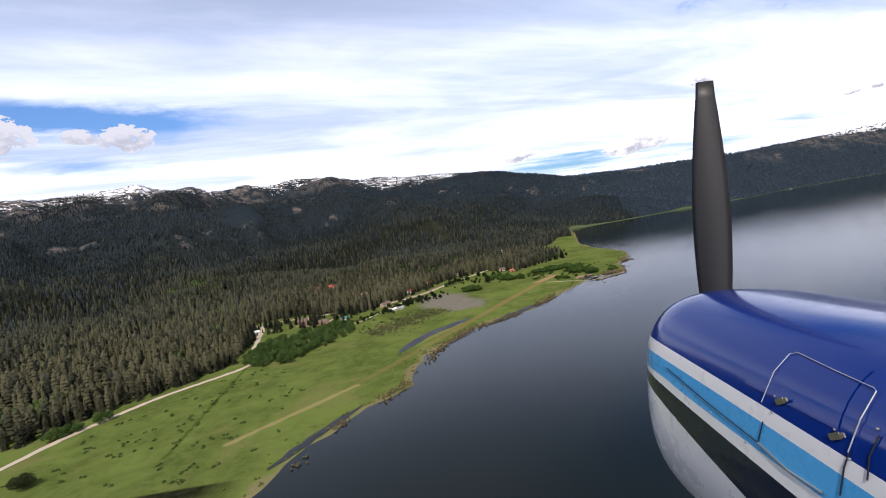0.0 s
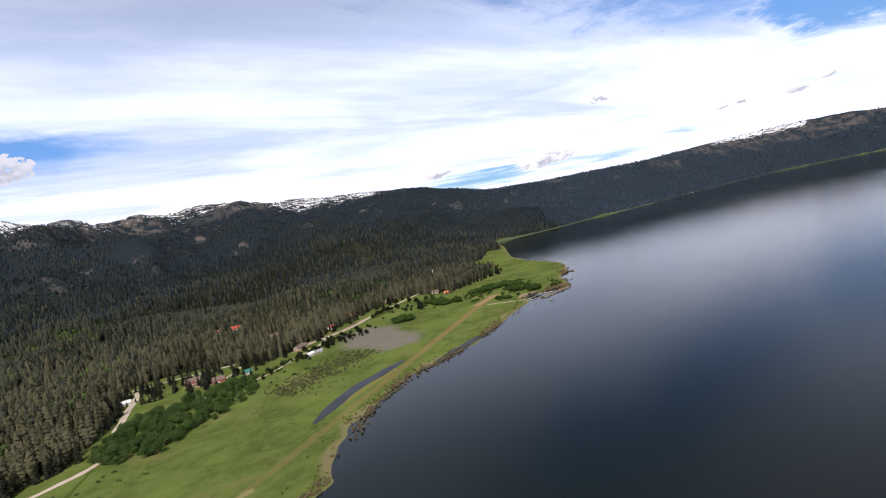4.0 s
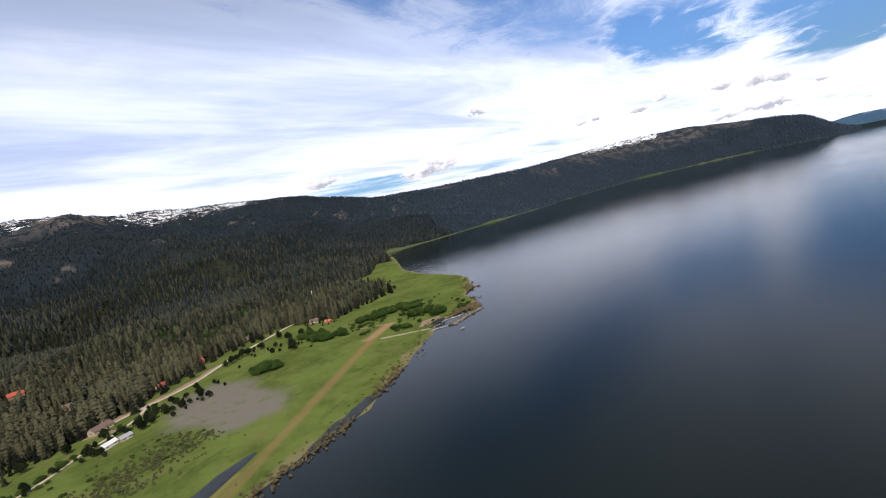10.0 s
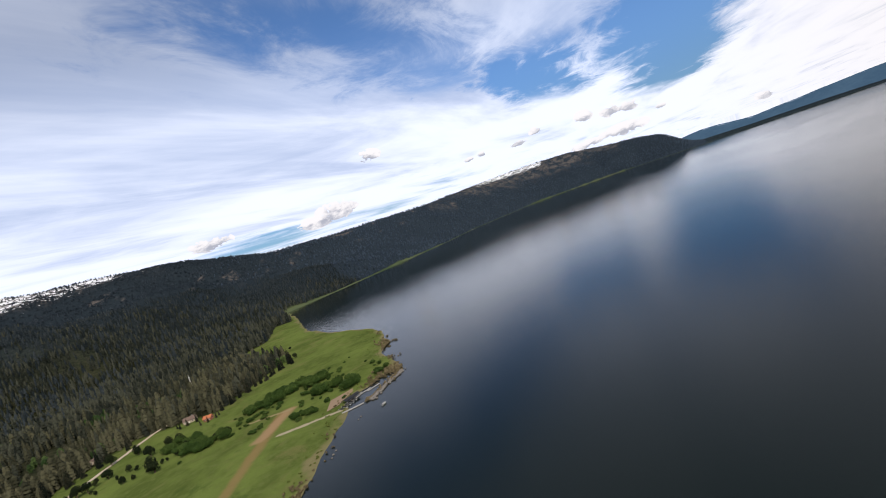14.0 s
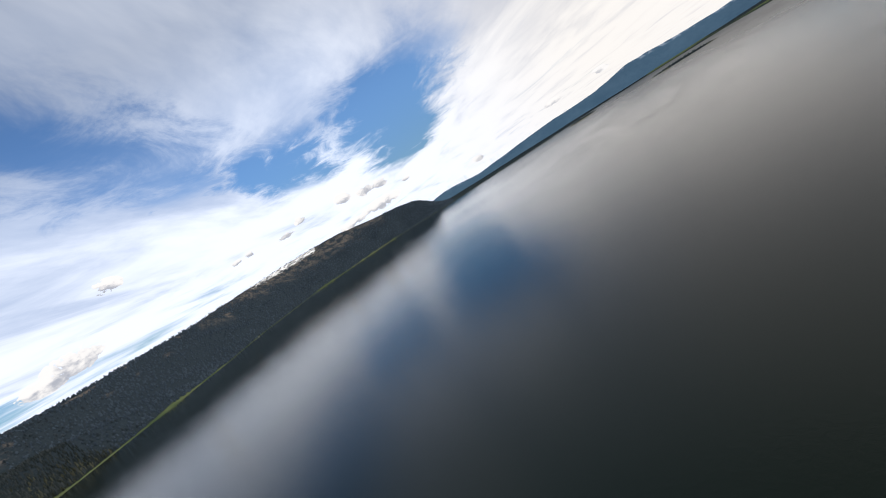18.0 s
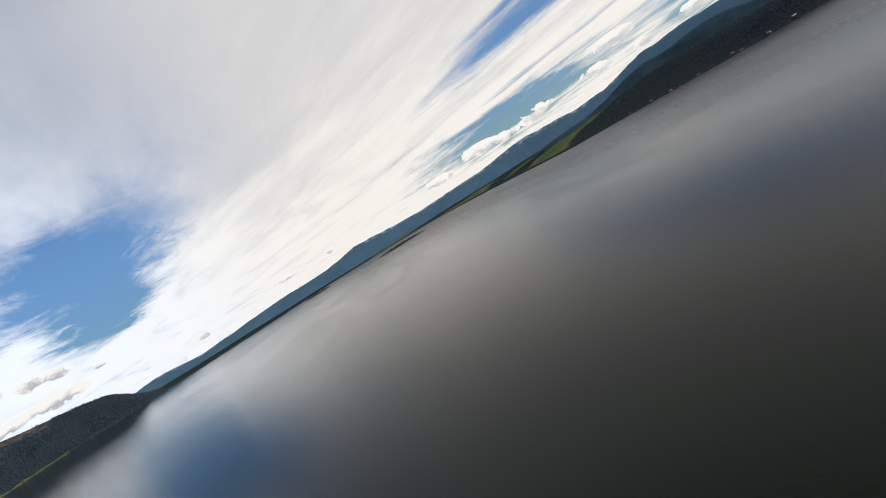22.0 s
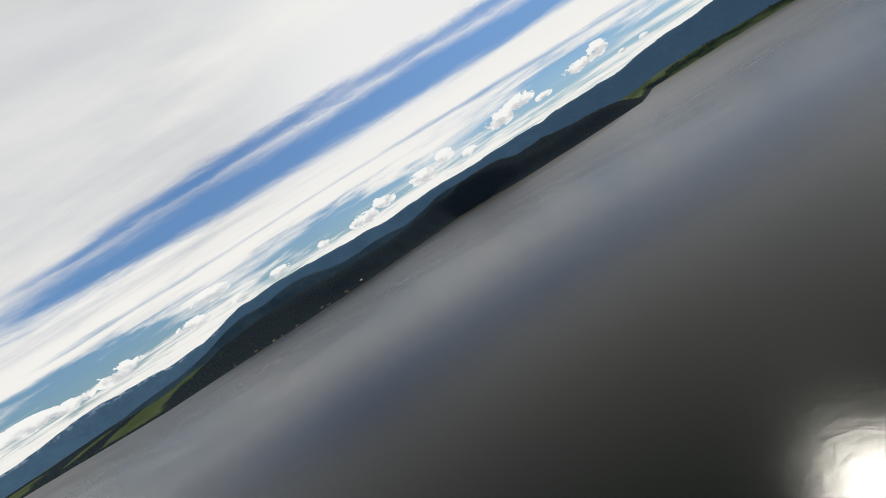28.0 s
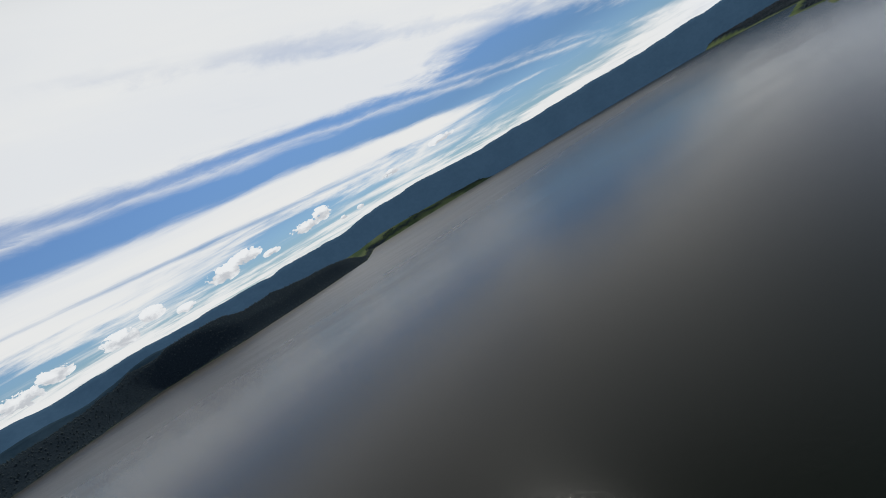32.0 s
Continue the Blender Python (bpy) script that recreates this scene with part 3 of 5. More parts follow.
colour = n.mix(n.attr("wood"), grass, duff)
colour = n.mix(n.attr("field"), colour, n.mix(n.ramp(n.noise(n.vec("MULTIPLY", pos, (1.0, 0.4, 1.0)), 0.006, 2.0), 0.4, 0.6), (0.052, 0.078, 0.040), (0.095, 0.118, 0.062)))
colour = n.mix(n.math("MULTIPLY", n.attr("bare"), n.ramp(n.noise(pos, 0.02, 6.0, 0.7), 0.42, 0.6)), colour, n.mix(small, (0.085, 0.075, 0.068), (0.16, 0.14, 0.125)))
colour = n.mix(n.math("MULTIPLY", n.ramp(n.attr("snow"), 0.02, 0.12), n.ramp(n.math("ADD", n.attr("snow"), n.math("MULTIPLY", n.math("SUBTRACT", n.noise(n.vec("MULTIPLY", pos, (1.0, 1.0, 2.2)), 0.034, 7.0, 0.75, 0.6), 0.60), 3.6)), 0.44, 0.54)), colour, (0.80, 0.82, 0.85))
n.put(s.inputs["Base Color"], colour)
s.inputs["Roughness"].default_value = 0.95
s.inputs["Specular IOR Level"].default_value = 0.0
n.put(s.inputs["Normal"], n.bump(n.math("ADD", grain, n.math("MULTIPLY", small, 0.4)), 0.5, 0.8))

ground = new("ground", sheet_mesh("ground", gx, gy, gz, len(ring), len(turns), True, (("wood", wood), ("hazed_canopy", step(1400, 2000, gr)), ("field", field), ("north", step(0, 18, gaz) * (gaz < 60)), ("glade", glade), ("mud", mud), ("bare", bare), ("snow", snow), ("inland", inland))))
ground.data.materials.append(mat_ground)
tagged(ground, "green lakeside meadow rising to forested, snow-streaked mountains", "ground", kind="structure")

# ---- the lake ----
mat_water, n, s = material("dark still lake water")
pos = n.add("ShaderNodeNewGeometry").outputs["Position"]
s.inputs["IOR"].default_value = 1.33
s.inputs["Specular IOR Level"].default_value = 0.31
calm = n.ramp(n.noise(n.vec("MULTIPLY", pos, (1.0, 0.35, 1.0)), 0.0035, 5.0, 0.6, 1.2), 0.42, 0.62)
toward = n.vec("DOT_PRODUCT", pos, (0.5, -0.87, 0.0))
wind = n.ramp(toward, -330.0, 220.0)
open_water = n.ramp(toward, 350.0, 1500.0)
n.put(s.inputs["Base Color"], n.mix(n.math("ADD", n.math("MULTIPLY", wind, 0.8), n.math("MULTIPLY", n.noise(pos, 0.004, 3.0), 0.3)), (0.0050, 0.0104, 0.0088), (0.0034, 0.0034, 0.0015)))
gust = n.ramp(n.noise(n.vec("MULTIPLY", pos, (0.5, 1.4, 1.0)), 0.003, 4.0, 0.55, 1.2), 0.40, 0.70)
still = n.ramp(n.math("MULTIPLY", calm, n.math("SUBTRACT", 1.0, wind)), 0.0, 1.0, 0.035, 0.085)
n.put(s.inputs["Roughness"], n.math("ADD", still, n.math("ADD", n.math("MULTIPLY", wind, n.math("ADD", 0.115, n.math("MULTIPLY", gust, 0.04))), n.math("MULTIPLY", open_water, 0.17))))
ripple = n.math("ADD", n.noise(pos, 0.35, 3.0), n.math("MULTIPLY", n.noise(pos, 1.9, 3.0, 0.7), 0.6))
n.put(s.inputs["Normal"], n.bump(n.math("MULTIPLY", ripple, n.math("ADD", 1.2, n.math("SUBTRACT", n.math("MULTIPLY", open_water, 1.6), n.math("MULTIPLY", wind, 0.45)))), 0.4, 0.12))
wr, wa = np.meshgrid(np.concatenate([[0.5], np.geomspace(40, 4630, 40)]), np.radians(np.arange(0, 360, 3.0)), indexing="ij")
lake = new("water", sheet_mesh("water", (MID[0] + wr * np.sin(wa)).ravel(), (MID[1] + wr * np.cos(wa)).ravel(), np.zeros(wr.size), 41, 120, True))
lake.data.materials.append(mat_water)
tagged(lake, "calm dark lake mirroring the clouds", "water", kind="structure")


# ---- woods ----
def forest_mesh(name, x, y, z, tall, wide, tint, tiers, sides, seed, cover=None, round_=None):
    """Many conifers in one mesh: tiers of ragged cones, each tree leaning and turned its own way."""
    rng = np.random.RandomState(seed)
    count, verts, faces, shade = len(x), [], [], []
    spin = rng.rand(count) * 6.28
    per = tiers * (sides + 1)
    base = np.arange(count)[:, None] * per
    lean = rng.normal(0, 0.025, (count, 2))
    full = rng.rand(count) ** 0.8 * 0.95 if round_ is None else np.full(count, round_)
    for k in range(tiers):
        low, high = 0.06 + 0.82 * k / tiers, min(1.0, 0.06 + 0.82 * (k + (1.75 if k < tiers - 1 else 1.2)) / tiers)
        f = k / tiers
        size = wide * ((1 - full) * (1 - 0.86 * f) ** 0.85 + full * np.sqrt(np.maximum(0.06, (0.35 + 1.5 * f) * (1.05 - f) * 1.1)))
        a = spin[:, None] + np.arange(sides)[None] * 6.2832 / sides + k * 0.7
        ragged = np.where(np.arange(sides) % 2, 1.10, 0.84)[None] + rng.normal(0, 0.14, (count, sides))
        rad = size[:, None] * ragged
        drop = rng.normal(0, 0.025, (count, sides)) * tall[:, None]
        zz = tall[:, None] * low + drop
        ringv = np.stack([x[:, None] + rad * np.cos(a) + lean[:, :1] * zz, y[:, None] + rad * np.sin(a) + lean[:, 1:] * zz, z[:, None] + zz], -1)
        tip = np.stack([x + lean[:, 0] * tall * high, y + lean[:, 1] * tall * high, z + tall * high], -1)[:, None]
        verts.append(np.concatenate([ringv, tip], 1))
        first = base + k * (sides + 1)
        for q in range(sides):
            faces.append(np.stack([first[:, 0] + q, first[:, 0] + (q + 1) % sides, first[:, 0] + sides], -1))
    verts = np.concatenate(verts, 1).reshape(-1, 3)
    faces = np.concatenate(faces)
    mesh = bpy.data.meshes.new(name)
    mesh.vertices.add(len(verts))
    mesh.vertices.foreach_set("co", verts.astype(np.float32).ravel())
    mesh.loops.add(faces.size)
    mesh.loops.foreach_set("vertex_index", faces.ravel().astype(np.int32))
    mesh.polygons.add(len(faces))
    mesh.polygons.foreach_set("loop_start", np.arange(0, faces.size, 3, dtype=np.int32))
    mesh.polygons.foreach_set("use_smooth", np.ones(len(faces), bool))
    mesh.update(calc_edges=True)
    mesh.attributes.new("tint", "FLOAT", "POINT").data.foreach_set("value", np.repeat(tint, per).astype(np.float32))
    ob = new(name, mesh)
    mesh.materials.append(cover or needles)
    return ob


def scatter(x0, x1, y0, y1, gap, seed):
    rng = np.random.RandomState(seed)
    x, y = np.meshgrid(np.arange(x0, x1, gap), np.arange(y0, y1, gap))
    x, y = x.ravel() + rng.uniform(-0.55, 0.55, x.size) * gap, y.ravel() + rng.uniform(-0.55, 0.55, y.size) * gap
    return x, y, rng


CLEAR = [(-300, 640, 16), (-277, 612, 18), (-241, 596, 16), (-214, 606, 13), (-358, 905, 22), (-237, 786, 20), (-126, 838, 13), (-149, 768, 14), (-400, 820, 18), (13, 892, 18), (30, 858, 14), (-76, 906, 12), (-335, 590, 22), (-385, 640, 16),
         (-330, 700, 14), (-560, 640, 18), (-480, 520, 20), (-650, 460, 22), (-380, 470, 12), (-405, 1010, 16), (-450, 1040, 18), (-420, 960, 12),
         (-330, 885, 22), (-322, 864, 16), (-230, 770, 18), (-226, 756, 12), (-143, 752, 12), (-120, 826, 12), (-392, 890, 14), (-386, 872, 12), (-412, 985, 16), (-400, 930, 16), (-436, 1024, 16), (-378, 850, 10), (-392, 800, 14), (-550, 615, 14), (-375, 620, 12), (-320, 560, 9)]


def woods(x, y, rng, lo, hi, glades=True):
    """Keeps the places where trees stand."""
    z, inside, deep_, s_ = land(x, y)
    az = np.degrees(np.arctan2(x - MID[0], y - MID[1]))
    keep = (deep_ > 3) | ((az > 26) & (inside > np.where(az > 60, 8, 11)) & (np.hypot(x - MID[0], y - MID[1]) > 1500)) | ((y < -350) & (inside > 60))
    keep &= z > 0.6
    keep &= ~((az > 86) & (az < 120) & (inside > 75) & (rough(x, y, 260, 3) > 0.1))
    keep &= ~(((az > 169) | (az < -150)) & (np.hypot(x - MID[0], y - MID[1]) > 3500) & (inside > 65) & (rough(x, y, 120, 3) < 0.66))
    if glades:
        keep &= ~((rough(x, y, 210, 3) + 0.25 * cloudy(x, y, 50) > 0.86) & (deep_ > 60) & (rng.rand(len(x)) < 0.6))
        keep &= ~((rough(x, y, 90, 3) > 0.95) & (z > 150))
    keep &= np.hypot(x + 1018, y - 1868) > 85
    for cx, cy, cr in CLEAR:
        keep &= np.hypot(x - cx, y - cy) > cr
    bald = step(360, 520, z + 90 * rough(x, y, 200, 3))
    bald = np.maximum(bald, 0.9 * step(0.88, 0.96, s_ + 0.03 * rough(x, y, 120, 3)) * ((az > -66) & (az < 2)))
    bald = np.maximum(bald, step(150, 260, z + 60 * rough(x, y, 150, 3)) * np.where((az > 27) & (az < 52), 0.8, 0))
    keep &= rng.rand(len(x)) > bald * 0.93
    tall = rng.uniform(lo, hi, len(x)) * (1 - 0.3 * bald) * np.where(rng.rand(len(x)) < 0.22, 0.55, 1.0)
    tint = np.clip(0.38 + 0.42 * rough(x, y, 160, 3) + rng.normal(0, 0.40, len(x)), 0, 1)
    return tuple(v[keep] for v in (x, y, z - 0.3, tall, tall * rng.uniform(0.14, 0.22, len(x)), tint)), z[keep]


x, y, rng = scatter(-900, 330, 60, 1260, 6.8, 11)
near, _ = woods(x, y, rng, 12, 25)
broad_ = (rough(near[0], near[1], 70, 3) + 0.5 * cloudy(near[0], near[1], 260) > 0.80) & (rng.rand(len(near[0])) < 0.75)
leafy = [v[broad_] for v in near]
leafy[3], leafy[4] = leafy[3] * 0.55, leafy[4] * 0.95
near = tuple(v[~broad_] for v in near)
apart = np.hypot(near[0] + 60, near[1] - 480) + 120 * rough(near[0], near[1], 150, 2)
# farther trees take the needle colour with cloud shade painted in
shady = rng.rand(len(apart)) < step(250, 900, apart)
tagged(forest_mesh("forest", *(v[~shady] for v in near), 6, 10, 1), "dense olive-green conifer forest above the lakeside road", "forest", kind="stuff")
tagged(forest_mesh("leafy_woods", *leafy, 5, 9, 8, wood_leaf, 1.0), "light green broadleaf trees scattered through the conifer forest", "forest", kind="stuff")
tagged(forest_mesh("inner_forest", *(v[shady] for v in near), 5, 8, 4, shaded_needles), "dark green conifer forest farther from the lake", "forest", kind="stuff")
x, y, rng = scatter(-2600, 620, -300, 2500, 10.0, 12)
out = (x > -890) & (x < 320) & (y > 70) & (y < 1240)
far, _ = woods(x[~out], y[~out], rng, 15, 26)
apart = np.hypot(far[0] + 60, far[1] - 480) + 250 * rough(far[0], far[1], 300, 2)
# the farthest slopes take the fir colour that holds shade and haze
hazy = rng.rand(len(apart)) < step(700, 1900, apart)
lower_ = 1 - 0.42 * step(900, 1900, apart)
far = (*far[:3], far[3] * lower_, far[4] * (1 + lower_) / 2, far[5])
tagged(forest_mesh("middle_forest", *(v[~hazy] for v in far), 4, 6, 7, shaded_needles), "dark green conifer forest behind the lakeside cabins", "forest", kind="stuff")
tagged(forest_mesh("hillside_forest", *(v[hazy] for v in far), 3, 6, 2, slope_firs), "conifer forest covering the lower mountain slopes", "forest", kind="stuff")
x, y, rng = scatter(-3600, 3700, -4300, 4300, 16.0, 13)
out = (x > -2590) & (x < 610) & (y > -290) & (y < 2490)
r = np.hypot(x - MID[0], y - MID[1])
x, y = x[~out & (r < 4500)], y[~out & (r < 4500)]
far, _ = woods(x, y, rng, 15, 24)
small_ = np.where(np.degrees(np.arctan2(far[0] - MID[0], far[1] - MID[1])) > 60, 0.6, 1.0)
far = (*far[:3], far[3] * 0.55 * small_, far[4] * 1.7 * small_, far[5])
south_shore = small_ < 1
# western firs carry cloud shade in their colour, the others haze
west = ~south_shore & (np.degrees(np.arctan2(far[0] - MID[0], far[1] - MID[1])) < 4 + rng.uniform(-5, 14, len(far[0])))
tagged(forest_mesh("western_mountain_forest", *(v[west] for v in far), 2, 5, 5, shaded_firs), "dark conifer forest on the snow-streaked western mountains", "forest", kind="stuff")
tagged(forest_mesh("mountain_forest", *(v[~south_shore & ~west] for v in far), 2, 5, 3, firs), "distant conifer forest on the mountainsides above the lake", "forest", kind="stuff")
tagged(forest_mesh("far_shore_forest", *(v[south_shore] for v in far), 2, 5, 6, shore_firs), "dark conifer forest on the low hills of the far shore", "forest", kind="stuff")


# ---- blue ranges far beyond the lake ----
mat_far, n, s = material("blue forested range with haze glow")
pos = n.add("ShaderNodeNewGeometry").outputs["Position"]
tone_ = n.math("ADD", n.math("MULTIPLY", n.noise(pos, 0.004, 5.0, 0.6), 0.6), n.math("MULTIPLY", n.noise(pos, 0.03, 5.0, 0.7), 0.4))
# distance haze is put into the base colour as blue
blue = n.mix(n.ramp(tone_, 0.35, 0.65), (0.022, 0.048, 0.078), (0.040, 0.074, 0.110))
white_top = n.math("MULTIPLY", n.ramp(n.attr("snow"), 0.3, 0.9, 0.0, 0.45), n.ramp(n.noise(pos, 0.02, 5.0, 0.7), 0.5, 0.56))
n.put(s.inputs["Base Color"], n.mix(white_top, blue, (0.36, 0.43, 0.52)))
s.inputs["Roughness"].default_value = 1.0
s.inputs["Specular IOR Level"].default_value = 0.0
# faint blue emission added in place of haze
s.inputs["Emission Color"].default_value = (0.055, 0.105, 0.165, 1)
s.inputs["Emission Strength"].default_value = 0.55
out_r, out_a = np.meshgrid(np.linspace(4080, 4640, 24), np.radians(np.arange(52, 236, 0.4)), indexing="ij")
bx, by = MID[0] + out_r * np.sin(out_a), MID[1] + out_r * np.cos(out_a)
deg = (np.degrees(out_a) + 180) % 360 - 180
crest_h = np.interp(deg, RANGE[:, 0], RANGE[:, 3]) * step(52, 62, np.degrees(out_a))
start = 4080 + 210 * step(166, 174, np.degrees(out_a))
climb = np.clip((out_r - start) / (270 - 0.35 * (start - 4080)), 0, 1)
bz = crest_h * (climb * (1 + 0.35 * (1 - climb) * rough(bx, by, 300, 3)) + 0.035 * rough(bx, by, 170, 4) * climb) - 8 - 0.3 * np.maximum(out_r - start - 270, 0)
snowy = step(0.72, 0.98, climb) * (((deg > 84) & (deg < 122)) | ((deg > 60) & (deg < 70)))
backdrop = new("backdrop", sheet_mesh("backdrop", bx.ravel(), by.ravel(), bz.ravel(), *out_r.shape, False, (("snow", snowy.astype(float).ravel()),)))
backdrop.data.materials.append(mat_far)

mat_mid, n, s = material("haze-tinted forested ridge")
pos = n.add("ShaderNodeNewGeometry").outputs["Position"]
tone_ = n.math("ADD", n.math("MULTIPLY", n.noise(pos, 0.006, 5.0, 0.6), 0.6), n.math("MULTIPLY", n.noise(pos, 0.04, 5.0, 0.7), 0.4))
# the blue of this ridge is haze painted into its base colour
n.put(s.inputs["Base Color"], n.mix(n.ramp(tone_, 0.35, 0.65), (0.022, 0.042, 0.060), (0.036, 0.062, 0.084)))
s.inputs["Roughness"].default_value = 1.0
s.inputs["Specular IOR Level"].default_value = 0.0
mid_r, mid_a = np.meshgrid(np.linspace(3720, 4075, 16), np.radians(np.arange(104, 172, 0.4)), indexing="ij")
mx, my = MID[0] + mid_r * np.sin(mid_a), MID[1] + mid_r * np.cos(mid_a)
deg = np.degrees(mid_a)
lower = np.interp(deg, RANGE[:, 0], RANGE[:, 3]) * (0.60 + 0.10 * np.sin(deg * 0.21) + 0.05 * np.sin(deg * 0.63)) * step(104, 122, deg) * step(172, 156, deg)
rise_m = np.clip((mid_r - 3720) / 240, 0, 1)
mz = lower * (rise_m * (1 + 0.3 * (1 - rise_m) * rough(mx, my, 260, 3)) + 0.03 * rough(mx, my, 150, 4) * rise_m) - 6 - 0.3 * np.maximum(mid_r - 3960, 0)
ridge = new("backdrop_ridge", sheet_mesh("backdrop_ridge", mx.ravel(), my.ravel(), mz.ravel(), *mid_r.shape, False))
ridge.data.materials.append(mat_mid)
tagged(ridge, "hazy dark blue ridge in front of the far ranges", "mountains", kind="structure")
tagged(backdrop, "hazy blue mountain ranges beyond the lake", "mountains", kind="structure")


# ---- helpers for things ----
def part(name, bm, mat, parent=None, label="", smooth=False):
    """Links a bmesh as one mesh object, under a thing or a part."""
    mesh = bpy.data.meshes.new(name)
    if isinstance(bm, bmesh.types.BMesh):
        bm.to_mesh(mesh)
        bm.free()
    else:
        mesh.from_pydata(*bm)
    mesh.materials.append(mat)
    if smooth:
        mesh.polygons.foreach_set("use_smooth", np.ones(len(mesh.polygons), bool))
    ob = new(name, mesh)
    ob.parent = parent
    return tagged(ob, label)


def box(size, at=(0, 0, 0), bevel=0.0, turn=None):
    bm = bmesh.new()
    bmesh.ops.create_cube(bm, size=1.0)
    bmesh.ops.scale(bm, vec=size, verts=bm.verts)
    if bevel:
        bmesh.ops.bevel(bm, geom=bm.edges[:], offset=bevel, segments=2, affect="EDGES")
    if turn:
        bmesh.ops.rotate(bm, matrix=turn, verts=bm.verts)
    bmesh.ops.translate(bm, vec=at, verts=bm.verts)
    return bm


def height(x, y):
    return float(land(np.array([float(x)]), np.array([float(y)]))[0][0])


# ---- roads ----
def ribbon(name, points, wide, mat, label, lift=0.25, edge=0.5, taper=False):
    pts = [Vector((*p, 0)) for p in points]
    line = []
    for k in range(len(pts) - 1):
        a, b, c, d = pts[max(k - 1, 0)], pts[k], pts[k + 1], pts[min(k + 2, len(pts) - 1)]
        count = max(2, int((c - b).length / 6))
        for q in range(count):
            t = q / count
            line.append(0.5 * (2 * b + (c - a) * t + (2 * a - 5 * b + 4 * c - d) * t * t + (3 * b - a - 3 * c + d) * t**3))
    line.append(pts[-1])
    rng = random.Random(len(points))
    verts, faces = [], []
    last = len(line) - 1
    xs, ys = [], []
    for k, p in enumerate(line):
        ahead = (line[min(k + 1, len(line) - 1)] - line[max(k - 1, 0)]).normalized()
        side = Vector((-ahead.y, ahead.x, 0))
        for q in (-1, -0.55, 0.55, 1):
            v = p + side * wide * 0.5 * (min(1.0, 0.25 + min(k, last - k) * 0.25) if taper else 1.0) * q * (1 + (rng.random() - 0.5) * edge * (abs(q) == 1))
            xs.append(v.x), ys.append(v.y)
    zs = land(np.array(xs), np.array(ys))[0]
    for k in range(len(xs)):
        verts.append((xs[k], ys[k], zs[k] + lift + (0.08 if k % 4 in (1, 2) else -0.12)))
    for k in range(len(line) - 1):
        for q in range(3):
            a = k * 4 + q
            faces.append((a, a + 1, a + 5, a + 4))
    ob = part(name, (verts, [], faces), mat)
    return tagged(ob, label, "road", kind="structure")


ribbon("road_1", [(-345, 60), (-338, 180), (-335, 256), (-326, 312), (-303, 369), (-262, 426), (-268, 455), (-285, 490), (-310, 545), (-332, 598), (-352, 640)], 6.5, gravel, "pale gravel road along the foot of the forest", 0.4)
ribbon("road_2", [(-372, 640), (-343, 654), (-288, 662), (-240, 672), (-202, 686), (-176, 684), (-150, 709), (-130, 725), (-114, 748), (-90, 803), (-60, 856), (-21, 918), (20, 940)], 5.5, gravel, "gravel road past cabins at the forest edge", 0.4)
ribbon("lane_1", [(-262, 520), (-235, 545), (-197, 568), (-179, 592), (-167, 631), (-155, 655), (-147, 682), (-148, 707)], 3.6, gravel, "narrow dirt lane through shrubs", 0.3)
ribbon("lane_2", [(-277, 620), (-283, 640), (-288, 660)], 4.0, gravel, "short dirt drive up to a cabin", 0.3)
ribbon("lane_3", [(-241, 600), (-236, 632), (-240, 668)], 3.5, gravel, "short dirt drive up to a cabin", 0.3)
dirt = plain("brown dirt track", (0.27, 0.19, 0.12), 0.95, vary=0.25, scale=0.2, bump=0.2)
ribbon("track_1", [(-398, 915), (-408, 950), (-418, 985), (-430, 1020), (-448, 1052)], 9.0, dirt, "brown dirt track climbing a forest clearing", 0.8)
slack = plain("grey slack water", (0.020, 0.024, 0.024), 0.5, vary=0.2, scale=0.05)
ribbon("channel", [(-101, 415), (-96, 430), (-89, 449), (-77, 474), (-62, 492), (-48, 510), (-38, 521)], 12.0, slack, "narrow grey backwater channel beside the shore", 0.22, 0.3, True)
ribbon("flooded_strip", [(-8, 500), (8, 516), (24, 530), (38, 546), (52, 562)], 9.0, slack, "flooded strip behind the shore brush", 0.2, 0.6, True)
ribbon("shore_pond", [(-136, 225), (-126, 252), (-114, 280), (-104, 300)], 6.0, slack, "shallow pond at the edge of the meadow", 0.2, 0.6, True)
ribbon("road_verge", [(-225, 676), (-202, 688), (-176, 688), (-154, 711), (-134, 727), (-118, 750), (-98, 796)], 13.0, dirt, "bare brown earth beside the gravel road", 0.12, 0.9, True)
ribbon("yard_1", [(-182, 664), (-168, 668), (-156, 660)], 14.0, dirt, "bare earth yard of the lodge", 0.14, 0.8, True)
ribbon("yard_2", [(-285, 606), (-268, 604), (-246, 590)], 13.0, dirt, "bare earth yard in front of the cabins", 0.14, 0.8, True)


